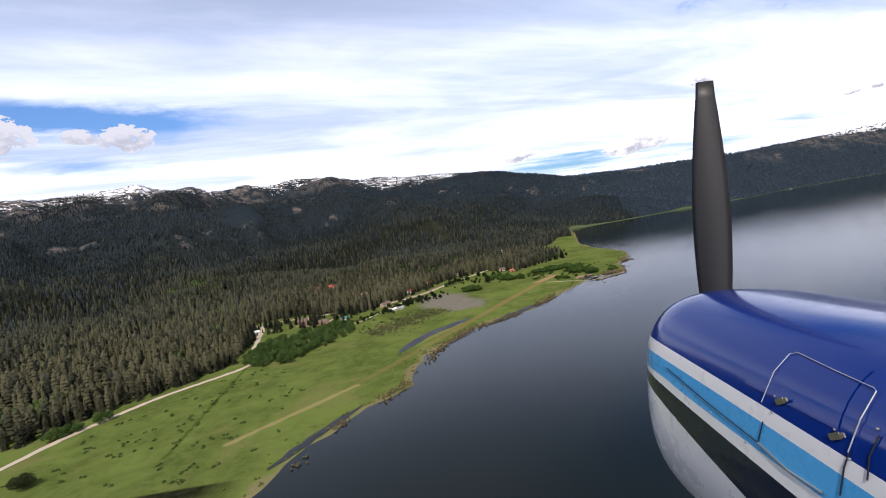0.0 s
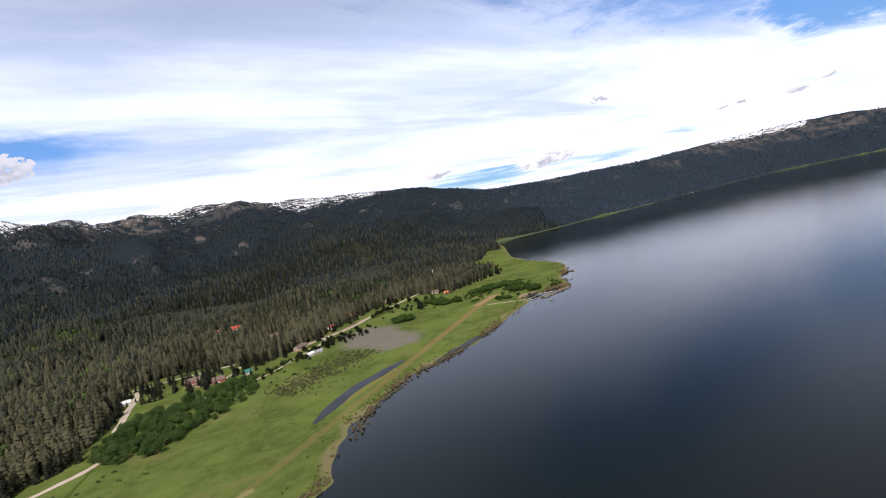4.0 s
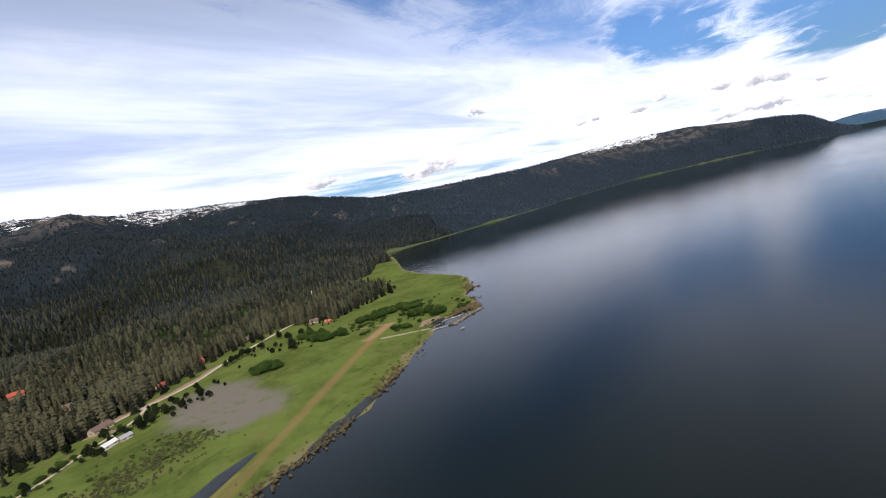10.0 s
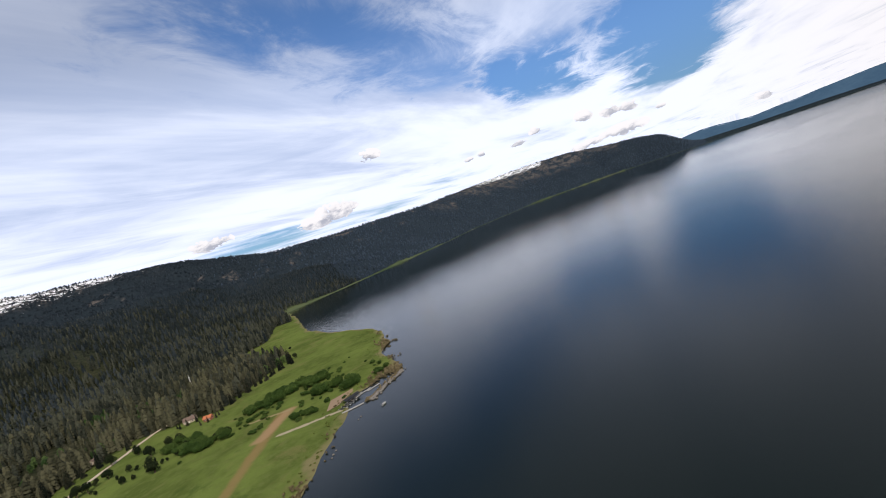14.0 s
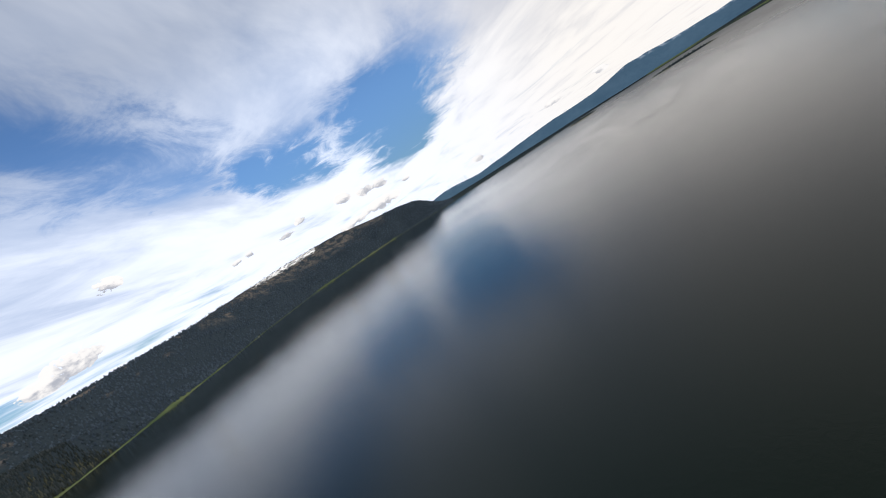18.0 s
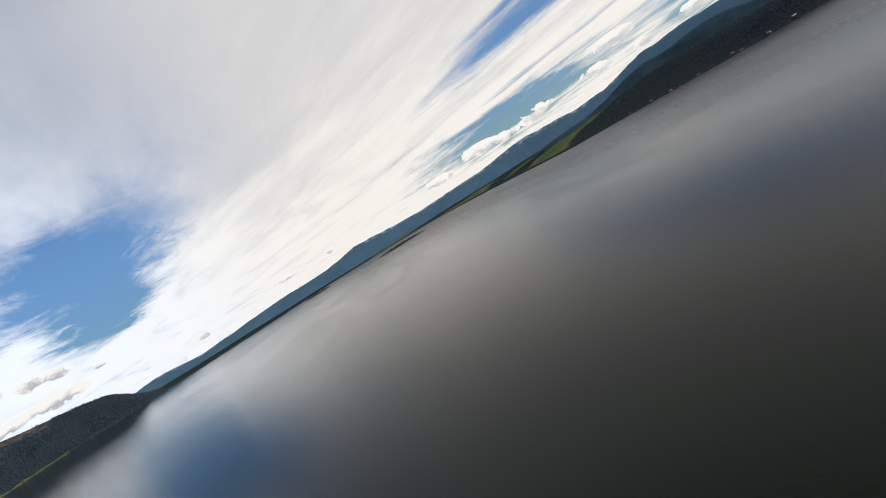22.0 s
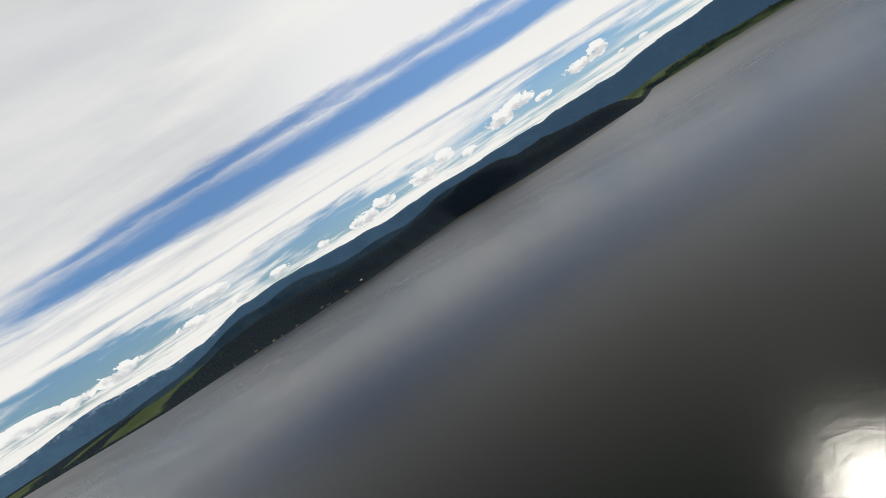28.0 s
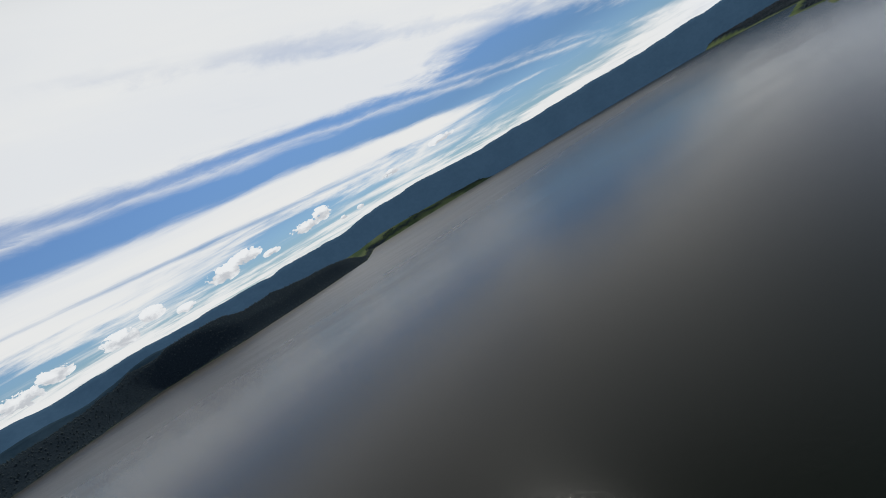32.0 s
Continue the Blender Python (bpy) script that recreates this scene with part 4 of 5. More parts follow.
# ---- single trees, groves and brush ----
def tree_verts(rng, tall, wide, tiers, twigs, bare=0.08):
    """Crown of a conifer: whorls of drooping boughs, each a folded blade."""
    verts, faces = [], []
    for k in range(tiers):
        f = k / (tiers - 1)
        z, rad = tall * (bare + (0.97 - bare) * f), wide * (1 - f) ** 0.8 * rng.uniform(0.8, 1.1) + 0.15
        for q in range(max(4, int(twigs * (1 - 0.55 * f)))):
            a = rng.uniform(0, 6.283)
            rr_ = rad * rng.uniform(0.65, 1.15)
            droop, w_ = rr_ * rng.uniform(0.15, 0.5), rr_ * rng.uniform(0.28, 0.45)
            c, s_ = math.cos(a), math.sin(a)
            zz = z + rng.uniform(-0.5, 0.5) * tall / tiers
            at = len(verts)
            mid = rr_ * 0.55
            verts += [(0, 0, zz + 0.12 * rr_), (c * mid - s_ * w_, s_ * mid + c * w_, zz - droop * 0.5), (c * rr_, s_ * rr_, zz - droop), (c * mid + s_ * w_, s_ * mid - c * w_, zz - droop * 0.5), (c * mid, s_ * mid, zz + 0.16 * rr_ - droop * 0.25)]
            faces += [(at, at + 1, at + 4), (at + 1, at + 2, at + 4), (at + 2, at + 3, at + 4), (at + 3, at, at + 4)]
    return verts, [], faces


def stem(tall, wide, sides=7):
    bm = bmesh.new()
    bmesh.ops.create_cone(bm, cap_ends=True, segments=sides, radius1=wide, radius2=wide * 0.15, depth=tall)
    bmesh.ops.translate(bm, vec=(0, 0, tall / 2 - 0.4), verts=bm.verts)
    return bm


def conifer(seed, tall, wide, label, leaf=None):
    rng = random.Random(seed)
    tree = tagged(new("conifer_tree"), label, "tree", "conifers by the road")
    part("trunk", stem(tall * 0.92, tall * 0.018), bark, tree)
    part("crown", tree_verts(rng, tall, wide, 15, 13), leaf or needles, tree)
    return tree


def clump_verts(rng, wide, tall, lumps, per, leaf):
    """A leafy crown: lumps of many small tilted leaf blades with gaps between."""
    verts, faces = [], []
    for _ in range(lumps):
        a, d = rng.uniform(0, 6.283), math.sqrt(rng.random())
        cx, cy = math.cos(a) * d * wide * 0.72, math.sin(a) * d * wide * 0.72
        cz = tall * (0.30 + 0.45 * rng.random() * (1 - 0.5 * d))
        size = (wide * 0.34 + tall * 0.12) * rng.uniform(0.7, 1.2)
        for _ in range(per):
            v = Vector((rng.gauss(0, 1), rng.gauss(0, 1), rng.gauss(0.25, 0.9))).normalized()
            c = Vector((cx, cy, cz)) + Vector((v.x, v.y, v.z * 0.8)) * size * rng.uniform(0.75, 1.08)
            c.z = max(c.z, 0.15)
            u = v.orthogonal().normalized()
            u.rotate(Matrix.Rotation(rng.uniform(0, 6.283), 3, v))
            t = v.cross(u) + v * rng.uniform(-0.5, 0.5)
            s_ = leaf * rng.uniform(0.6, 1.3)
            at = len(verts)
            verts += [tuple(c + u * s_), tuple(c - u * s_ * 0.6 + t * s_ * 0.8), tuple(c - u * s_ * 0.6 - t * s_ * 0.8), tuple(c + v * s_ * 0.45)]
            faces += [(at, at + 1, at + 3), (at + 1, at + 2, at + 3), (at + 2, at, at + 3)]
    return verts, [], faces


def bush(seed, wide, tall, mat, name, label, group, category="bush", per=80, lumps=9, leaf=0.45):
    rng = random.Random(seed)
    thing = tagged(new(name), label, category, group)
    part("trunk" if category == "tree" else "stem", stem(tall * 0.55, 0.05 * tall), bark, thing)
    part("crown", clump_verts(rng, wide, tall, lumps, per, leaf), mat, thing)
    return thing


def stand(template, x, y, size, rng, squash=1.0):
    m = Matrix.Translation((x, y, height(x, y) - 0.1)) @ Matrix.Rotation(rng.uniform(0, 6.283), 4, "Z") @ Matrix.Diagonal((size, size, size * squash, 1))
    return copy_thing(template, m)


def row_of(line, gap, spread, rng):
    """Places strewn along a line of corners."""
    for (ax, ay), (bx_, by_) in zip(line, line[1:]):
        length = math.hypot(bx_ - ax, by_ - ay)
        for k in range(int(length / gap)):
            t = (k + rng.random()) / max(1, int(length / gap))
            nx, ny = -(by_ - ay) / length, (bx_ - ax) / length
            o = rng.gauss(0, spread)
            yield ax + (bx_ - ax) * t + nx * o, ay + (by_ - ay) * t + ny * o


rng = random.Random(5)
firs_by_road = [conifer(k, 19 + k, 3.6 + 0.3 * k, "tall dark green conifer at the edge of the forest") for k in range(4)]
places = list(row_of([(-370, 285), (-340, 338), (-312, 388), (-282, 446)], 5.0, 4.0, rng))
places += list(row_of([(-300, 500), (-318, 545), (-345, 600)], 7.0, 4.0, rng)) + list(row_of([(-244, 655), (-193, 648), (-166, 700), (-135, 765), (-104, 844), (-46, 912)], 8.0, 5.0, rng))
places += list(row_of([(40, 874), (90, 918), (141, 960), (134, 1060)], 9.0, 3.0, rng))
rng.shuffle(places)
seat = lambda ob, x, y: setattr(ob, "location", (x, y, height(x, y) - 0.1))
for ob, (x, y) in zip(firs_by_road, places):
    seat(ob, x, y)
for x, y in places[4:170]:
    stand(rng.choice(firs_by_road), x, y, rng.uniform(0.6, 1.05), rng)
homes = ((-277, 612), (-241, 596), (-214, 604), (-335, 588), (-172, 675), (-149, 624))
for k in range(190):
    x, y = rng.uniform(-356, -196), rng.uniform(566, 690)
    near_home = min(math.hypot((x - a), (y - b)) for a, b in homes)
    south_side = min(abs(x - a) + max(0, y - b) * 0.4 for a, b in homes if y < b) if any(y < b for a, b in homes) else 99
    if near_home > 9 and south_side > 3.5 and not (652 < y < 682) and not (x < -318 and y < 610 and x > -345) and not (-246 < x < -230 and y > 600):
        tagged(stand(rng.choice(firs_by_road), x, y, rng.uniform(0.45, 0.9), rng), "dark green conifer standing close to the cabins", group="trees round the cabins")
for x, y in ((3, 876), (10, 878), (19, 874), (25, 879), (0, 884), (22, 848), (29, 846), (37, 850), (40, 857), (-118, 832), (-126, 828), (-134, 834), (-142, 758), (-150, 757), (-158, 762), (-141, 768), (-164, 668), (-182, 668), (-330, 582), (-342, 580), (-326, 590)):
    tagged(stand(rng.choice(firs_by_road), x, y, rng.uniform(0.32, 0.55), rng), "dark green conifer standing close to the cabins", group="trees round the cabins")
juniper_leaf = foliage("juniper scales", (0.008, 0.014, 0.006), (0.050, 0.062, 0.024))
junipers = [bush(60 + k, 2.7 + 0.3 * k, 7.5 + k, juniper_leaf, "juniper_tree", "bushy dark green juniper growing on the open meadow", "trees in the meadow", "tree", 70, 10, 0.5) for k in range(3)]
for ob, (x, y) in zip(junipers, ((-124, 676), (-122, 693), (-109, 669))):
    seat(ob, x, y)
lone = bush(70, 6.0, 10.5, juniper_leaf, "juniper_tree", "broad dark juniper standing alone in the open meadow", "trees in the meadow", "tree", 110, 13, 0.6)
lone.matrix_basis = Matrix.Translation((-287, 229, height(-287, 229)))
tagged(lone, group="trees in the meadow")
for x, y, size in ((-15, 763, 1.5), (43, 768, 0.7), (38, 770, 0.8), (-71, 749, 0.5), (-73, 799, 1.0), (-53, 813, 1.0), (-107, 719, 0.7), (-111, 695, 0.8), (-129, 659, 1.0), (-111, 649, 0.7), (-93, 669, 0.5), (-120, 664, 0.9), (-134, 668, 0.9), (-116, 684, 0.9), (-126, 648, 0.8), (-137, 652, 1.0),
                   (-140, 638, 0.9), (-104, 660, 0.4), (-98, 676, 0.35), (-131, 640, 0.8), (-66, 800, 1.1), (-61, 808, 0.9), (-82, 782, 1.1), (-78, 790, 0.9), (-88, 775, 0.9), (-30, 795, 0.7), (-36, 802, 0.7), (-56, 858, 1.2), (-33, 850, 1.2), (-21, 820, 1.3), (-6, 826, 1.2), (5, 812, 1.2),
                   (-155, 612, 1.0), (-160, 618, 1.0), (-176, 604, 0.7), (-187, 592, 0.6), (162, 1080, 0.6), (150, 985, 0.8), (-262, 598, 0.7), (-255, 612, 0.8), (-294, 640, 0.5), (-228, 612, 0.9), (-220, 622, 0.9), (-205, 628, 1.0), (-150, 612, 0.9), (-145, 604, 0.6), (-182, 640, 1.0), (-150, 650, 0.8), (-160, 648, 0.8), (-164, 660, 0.7)):
    stand(rng.choice(junipers), x, y, size * rng.uniform(0.85, 1.2), rng, 1.0 + 0.35 * rng.random())

aspens = [bush(20 + k, 4.5, 11 + k, leaves, "aspen_tree", "bright green aspen in a grove beside the road", "aspens of the grove", "tree", 60, 10, 0.6) for k in range(3)]
grove = np.array([(-263, 428), (-239, 420), (-212, 425), (-196, 471), (-180, 503), (-176, 540), (-203, 579), (-243, 553), (-275, 524), (-284, 475)], float)
gp = np.array([(rng.uniform(-290, -175), rng.uniform(405, 585)) for _ in range(560)])
_, inside_ = reach(gp, grove)
for ob, (x, y) in zip(aspens, gp[inside_]):
    seat(ob, x, y)
for x, y in gp[inside_][3:240]:
    stand(rng.choice(aspens), x, y, rng.uniform(0.55, 0.95), rng)
for x, y in ((-322, 318), (-318, 324), (-326, 322), (-331, 312), (-336, 305), (-333, 298), (-340, 300), (-328, 306), (-337, 292), (-262, 470), (-300, 470), (-296, 440)):
    tagged(stand(rng.choice(aspens), x, y, rng.uniform(0.6, 0.9), rng), "bright green deciduous tree at the forest edge", group="trees in the meadow")

willows = [bush(40 + k, 3.2, 4.4, willow_leaf, "willow_bush", "rounded green willow bush on the meadow", "willow bushes", "bush", 60, 8, 0.42) for k in range(3)]

for ob, (x, y) in zip(willows, ((-41, 706), (-48, 700), (-33, 711))):
    seat(ob, x, y)


def thicket(cx, cy, rx, ry, turn, count, size, label=""):
    for _ in range(count):
        a, d = rng.uniform(0, 6.283), math.sqrt(rng.random())
        u, v = math.cos(a) * d * rx, math.sin(a) * d * ry
        t = radians(turn)
        ob = stand(rng.choice(willows), cx + u * math.cos(t) - v * math.sin(t), cy + u * math.sin(t) + v * math.cos(t), size * rng.uniform(0.7, 1.2), rng, rng.uniform(1.0, 1.35))
        if label:
            tagged(ob, label)


thicket(-41, 708, 14, 11, -20, 30, 1.5, "green willow bush in an oval thicket on the meadow")
thicket(20, 768, 24, 10, -28, 24, 1.6, "tall green willow bush in a thicket on the meadow")
thicket(8, 800, 18, 8, -20, 9, 1.7)
thicket(85, 798, 26, 10, 0, 20, 1.6)
thicket(120, 800, 24, 12, -28, 26, 1.7)
thicket(128, 752, 16, 8, -10, 14, 1.6)
thicket(98, 712, 14, 6, -35, 10, 1.0)
thicket(148, 728, 10, 8, 10, 9, 1.7)
thicket(175, 724, 9, 6, 10, 5, 1.2)
for _ in range(70):
    x, y = rng.uniform(60, 190), rng.uniform(700, 835)
    if abs((x - 88) * 0.89 - (y - 748) * 0.457) > 10 and height(x, y) > 0.8:
        stand(rng.choice(willows), x, y, rng.uniform(0.35, 1.0), rng)
for x, y in row_of([(-240, 572), (-200, 575), (-186, 596), (-172, 628)], 5.0, 4.0, rng):
    stand(rng.choice(willows), x, y, rng.uniform(0.5, 1.0), rng)
for x, y in ((-130, 560), (-140, 566), (-120, 545), (-150, 555), (-165, 575), (-112, 530), (-170, 545), (-95, 560), (-90, 575), (-84, 566), (-100, 585), (-78, 590), (-110, 600), (-190, 560), (-185, 545), (-160, 530)):
    stand(rng.choice(willows), x, y, rng.uniform(0.4, 0.7), rng)


for x, y in row_of([(-262, 512), (-228, 540), (-192, 562), (-172, 592), (-160, 631), (-146, 660), (-140, 690)], 4.2, 5.5, rng):
    if abs(height(x, y)) < 40:
        tagged(stand(rng.choice(junipers if rng.random() < 0.55 else willows), x, y, rng.uniform(0.35, 0.85), rng, 1.15), "green bush growing beside the dirt lane", group="bushes by the lane")
for x, y in list(row_of([(-150, 700), (-118, 668), (-96, 690), (-92, 720)], 4.5, 7.0, rng)) + list(row_of([(-60, 800), (-20, 770), (10, 790), (40, 780)], 7.0, 9.0, rng)):
    stand(rng.choice(junipers), x, y, rng.uniform(0.3, 0.8), rng, 1.2)
for _ in range(70):
    x, y = rng.gauss(95, 34), rng.gauss(775, 22)
    if height(x, y) > 0.8 and abs((x - 88) * 0.89 - (y - 748) * 0.457) > 9:
        stand(rng.choice(willows), x, y, rng.uniform(0.4, 1.1), rng, rng.uniform(0.8, 1.2))


def strewn(name, xs, ys, mat, label, category, wide, tall, per, leaf, seed):
    """One mesh of many low clumps."""
    rng_, verts, faces = random.Random(seed), [], []
    zs = land(np.array(xs), np.array(ys))[0]
    for x, y, z in zip(xs, ys, zs):
        k = rng_.uniform(0.6, 1.3)
        v, _, f = clump_verts(rng_, wide * k, tall * k, 2, per, leaf)
        at = len(verts)
        verts += [(a + x, b + y, c + max(z, -0.4)) for a, b, c in v]
        faces += [tuple(q + at for q in tri) for tri in f]
    return tagged(part(name, (verts, [], faces), mat), label, category, kind="stuff")


shore_line = [tuple(p) for p in NEAR_SHORE if 30 <= p[1] < 980]
spots = [p for p in row_of(shore_line, 0.65, 3.4, rng) if rough(np.array([p[0]]), np.array([p[1]]), 34.0, 3)[0] > 0.12 - 0.25 * rng.random() and not (592 < p[1] < 690 and rng.random() < 0.93)]
strewn("shore_brush", [p[0] for p in spots], [p[1] for p in spots], brush, "brown leafless brush along the waterline", "brush", 1.5, 2.1, 26, 0.34, 1)
spots = list(row_of(shore_line, 1.6, 9.0, rng))
spots = [p for p in spots if height(*p) > 0.2][:900]
strewn("sedge", [p[0] for p in spots], [p[1] for p in spots], sedge, "yellow-green sedge tussocks near the shore", "grass", 1.3, 0.7, 16, 0.4, 2)
spots = [p for p in row_of([(-150, 500), (-120, 540), (-80, 590)], 0.16, 15.0, rng)]
strewn("scrub", [p[0] for p in spots], [p[1] for p in spots], scrub_leaf, "low grey-green scrub on the wet meadow", "scrub", 1.5, 1.3, 14, 0.4, 3)
spots = [(rng.gauss(185, 10), rng.gauss(712, 8)) for _ in range(90)] + [(rng.gauss(224, 5), rng.gauss(815, 16)) for _ in range(90)]
spots = [p for p in spots if height(*p) > -0.2]
strewn("cape_brush", [p[0] for p in spots], [p[1] for p in spots], brush, "tall straw-coloured willow brush on the point", "brush", 2.2, 3.4, 26, 0.5, 4)
spots = [(rng.uniform(-330, -150), rng.uniform(205, 420)) for _ in range(500)]
spots = [p for p in spots if p[0] > -330 + max(0, (p[1] - 300)) * 0.5 + 20 and rng.random() < 0.22]
strewn("meadow_tussocks", [p[0] for p in spots], [p[1] for p in spots], leaves, "dark low tussocks in the meadow grass", "grass", 3.6, 0.16, 20, 0.5, 5)


# ---- cabins ----
roof_mats = {k: plain(f"{k} roofing", c, 0.55, vary=0.2, scale=0.8) for k, c in (("red metal", (0.42, 0.085, 0.05)), ("brown shingle", (0.16, 0.11, 0.085)), ("green metal", (0.04, 0.19, 0.15)), ("white metal", (0.72, 0.72, 0.70)), ("orange metal", (0.50, 0.17, 0.07)), ("grey metal", (0.33, 0.34, 0.36)))}
wall_mats = {k: plain(f"{k} siding", c, 0.8, vary=0.2, scale=0.7, bump=0.1) for k, c in (("log", (0.24, 0.13, 0.07)), ("red-brown", (0.27, 0.10, 0.06)), ("tan", (0.42, 0.35, 0.25)), ("white", (0.70, 0.69, 0.66)))}
trim_white = plain("white window trim", (0.72, 0.71, 0.68), 0.6, vary=0.08)
pane_dark = plain("dark window glass", (0.02, 0.025, 0.03), 0.08, vary=0.1)
deck_wood = plain("weathered deck boards", (0.30, 0.22, 0.15), 0.85, vary=0.3, scale=2.0)
stone = plain("stone chimney", (0.30, 0.28, 0.26), 0.9, vary=0.3, scale=2.5, bump=0.3)


def gable(wide, deep_, rise, over):
    """A pitched roof of two slabs with a ridge."""
    x, y, t = wide / 2 + over, deep_ / 2 + over, 0.22
    verts = [(-x, -y, -over * rise / (deep_ / 2)), (x, -y, -over * rise / (deep_ / 2)), (x, 0, rise), (-x, 0, rise), (-x, y, -over * rise / (deep_ / 2)), (x, y, -over * rise / (deep_ / 2))]
    verts += [(a, b, c + t) for a, b, c in verts]
    return verts, [], [(0, 3, 2, 1), (3, 4, 5, 2), (6, 7, 8, 9), (9, 8, 11, 10), (0, 1, 7, 6), (4, 10, 11, 5), (1, 2, 8, 7), (2, 5, 11, 8), (3, 0, 6, 9), (4, 3, 9, 10)]


def house(x, y, turn, wide, deep_, tall, wall, roof, label, deck=False, chimney=True, group="cabins by the road"):
    thing = tagged(new("cabin"), label, "house", group)
    shell = bmesh.new()
    bmesh.ops.create_cube(shell, size=1.0)
    bmesh.ops.scale(shell, vec=(wide, deep_, tall + 1.0), verts=shell.verts)
    bmesh.ops.translate(shell, vec=(0, 0, tall / 2 - 0.5), verts=shell.verts)
    part("wall", shell, wall_mats[wall], thing)
    rise = deep_ * 0.33
    for side in (-1, 1):
        part("gable_wall", ([(side * wide / 2, -deep_ / 2, tall), (side * wide / 2, deep_ / 2, tall), (side * wide / 2, 0, tall + rise), (side * (wide / 2 - 0.2), -deep_ / 2, tall), (side * (wide / 2 - 0.2), deep_ / 2, tall), (side * (wide / 2 - 0.2), 0, tall + rise)], [], [(0, 1, 2), (3, 5, 4), (0, 3, 4, 1), (1, 4, 5, 2), (2, 5, 3, 0)]), wall_mats[wall], thing)
    top = part("roof", gable(wide, deep_, rise, 0.6), roof_mats[roof], thing)
    top.location.z = tall
    if chimney:
        part("chimney", box((0.8, 0.8, rise + 1.4), (wide * 0.22, deep_ * 0.16, rise * 0.55), 0.03), stone, top)
    for side in (-1, 1):
        for k in (-0.3, 0.0, 0.3):
            if side == -1 and k == 0.0:
                door = part("door", box((1.0, 0.1, 2.05), (0, side * (deep_ / 2 + 0.03), 1.05), 0.02), trim_white, thing)
                part("handle", box((0.06, 0.08, 0.2), (0.36, side * (deep_ / 2 + 0.1), 1.05), 0.02), pane_dark, door)
                continue
            win = part("window", box((1.4, 0.12, 1.2), (k * wide, side * (deep_ / 2 + 0.02), tall * 0.55), 0.02), trim_white, thing)
            part("pane", box((1.15, 0.06, 0.95), (k * wide, side * (deep_ / 2 + 0.08), tall * 0.55)), pane_dark, win)
    for side in (-1, 1):
        win = part("window", box((0.12, 1.5, 1.3), (side * (wide / 2 + 0.02), 0, tall * 0.55), 0.02), trim_white, thing)
        part("pane", box((0.06, 1.25, 1.05), (side * (wide / 2 + 0.08), 0, tall * 0.55)), pane_dark, win)
    if deck:
        slab = part("deck", box((wide * 0.9, 3.0, 0.2), (0, -deep_ / 2 - 1.5, 0.9), 0.02), deck_wood, thing)
        for k in (-0.42, 0.0, 0.42):
            part("post", box((0.15, 0.15, 1.9), (k * wide, -deep_ / 2 - 2.9, 0.9)), deck_wood, slab)
        part("railing", box((wide * 0.9, 0.1, 0.12), (0, -deep_ / 2 - 2.9, 1.85)), deck_wood, slab)
    thing.matrix_basis = pose(x, y, height(x, y) + 0.1, 0, 0, turn)
    return thing


house(-277, 612, 20, 13, 9, 4.6, "red-brown", "brown shingle", "two-storey red-brown cabin with a wooden deck", True)
house(-241, 596, 15, 12, 8, 3.8, "red-brown", "brown shingle", "red-brown wooden cabin with brown shingle roof")
house(-214, 604, 40, 9, 7, 3.0, "tan", "green metal", "small cabin with a green metal roof", chimney=False)
house(-149, 624, 60, 11, 5, 2.6, "white", "white metal", "low white building beside round bushes", chimney=False)
house(-140, 630, 50, 8, 5, 2.4, "tan", "grey metal", "low shed with grey metal roof", chimney=False)
house(-172, 675, 60, 17, 8, 3.2, "tan", "brown shingle", "long brown-roofed lodge beside the gravel road")
house(-340, 908, 30, 15, 10, 4.2, "log", "red metal", "log cabin with bright red metal roof among trees")
house(-372, 914, 20, 9, 7, 3.2, "log", "red metal", "small outbuilding with red metal roof among trees", chimney=False)
house(-237, 788, 30, 14, 9, 4.0, "log", "brown shingle", "brown log cabin among conifers above the road", True)
house(-126, 838, 50, 9, 7, 3.2, "tan", "red metal", "tan cabin with red roof at the forest edge")
house(-149, 766, 60, 9, 7, 3.4, "white", "red metal", "white cabin with red roof at the forest edge")
house(13, 890, -20, 12, 8, 3.0, "tan", "brown shingle", "wide tan cabin with brown roof behind green trees")
house(30, 856, -30, 8, 6, 3.0, "red-brown", "orange metal", "small cabin with bright orange roof on the meadow", chimney=False)
house(-76, 906, 55, 8, 6, 3.0, "tan", "brown shingle", "brown cabin hidden among the conifers")
house(-400, 820, 10, 10, 7, 3.4, "tan", "grey metal", "grey-roofed cabin in a forest clearing")
house(-385, 640, 80, 9, 7, 3.2, "log", "green metal", "log cabin with green roof in the forest")
house(-335, 588, 30, 9, 6, 2.8, "white", "white metal", "white cabin beside the bend of the road", chimney=False)
house(-560, 640, 25, 10, 7, 3.4, "log", "grey metal", "grey-roofed cabin in a forest clearing")

# ---- boats, docks and the breakwater ----
hull_white = plain("white gelcoat", (0.78, 0.78, 0.76), 0.25, vary=0.06)
dark_cover = plain("dark boat cover", (0.015, 0.015, 0.017), 0.7, vary=0.2)
grey_dock = plain("weathered grey dock planks", (0.36, 0.35, 0.33), 0.85, vary=0.25, scale=1.5)
rock = plain("grey riprap rock", (0.17, 0.155, 0.135), 0.9, vary=0.35, scale=0.9, bump=0.4)


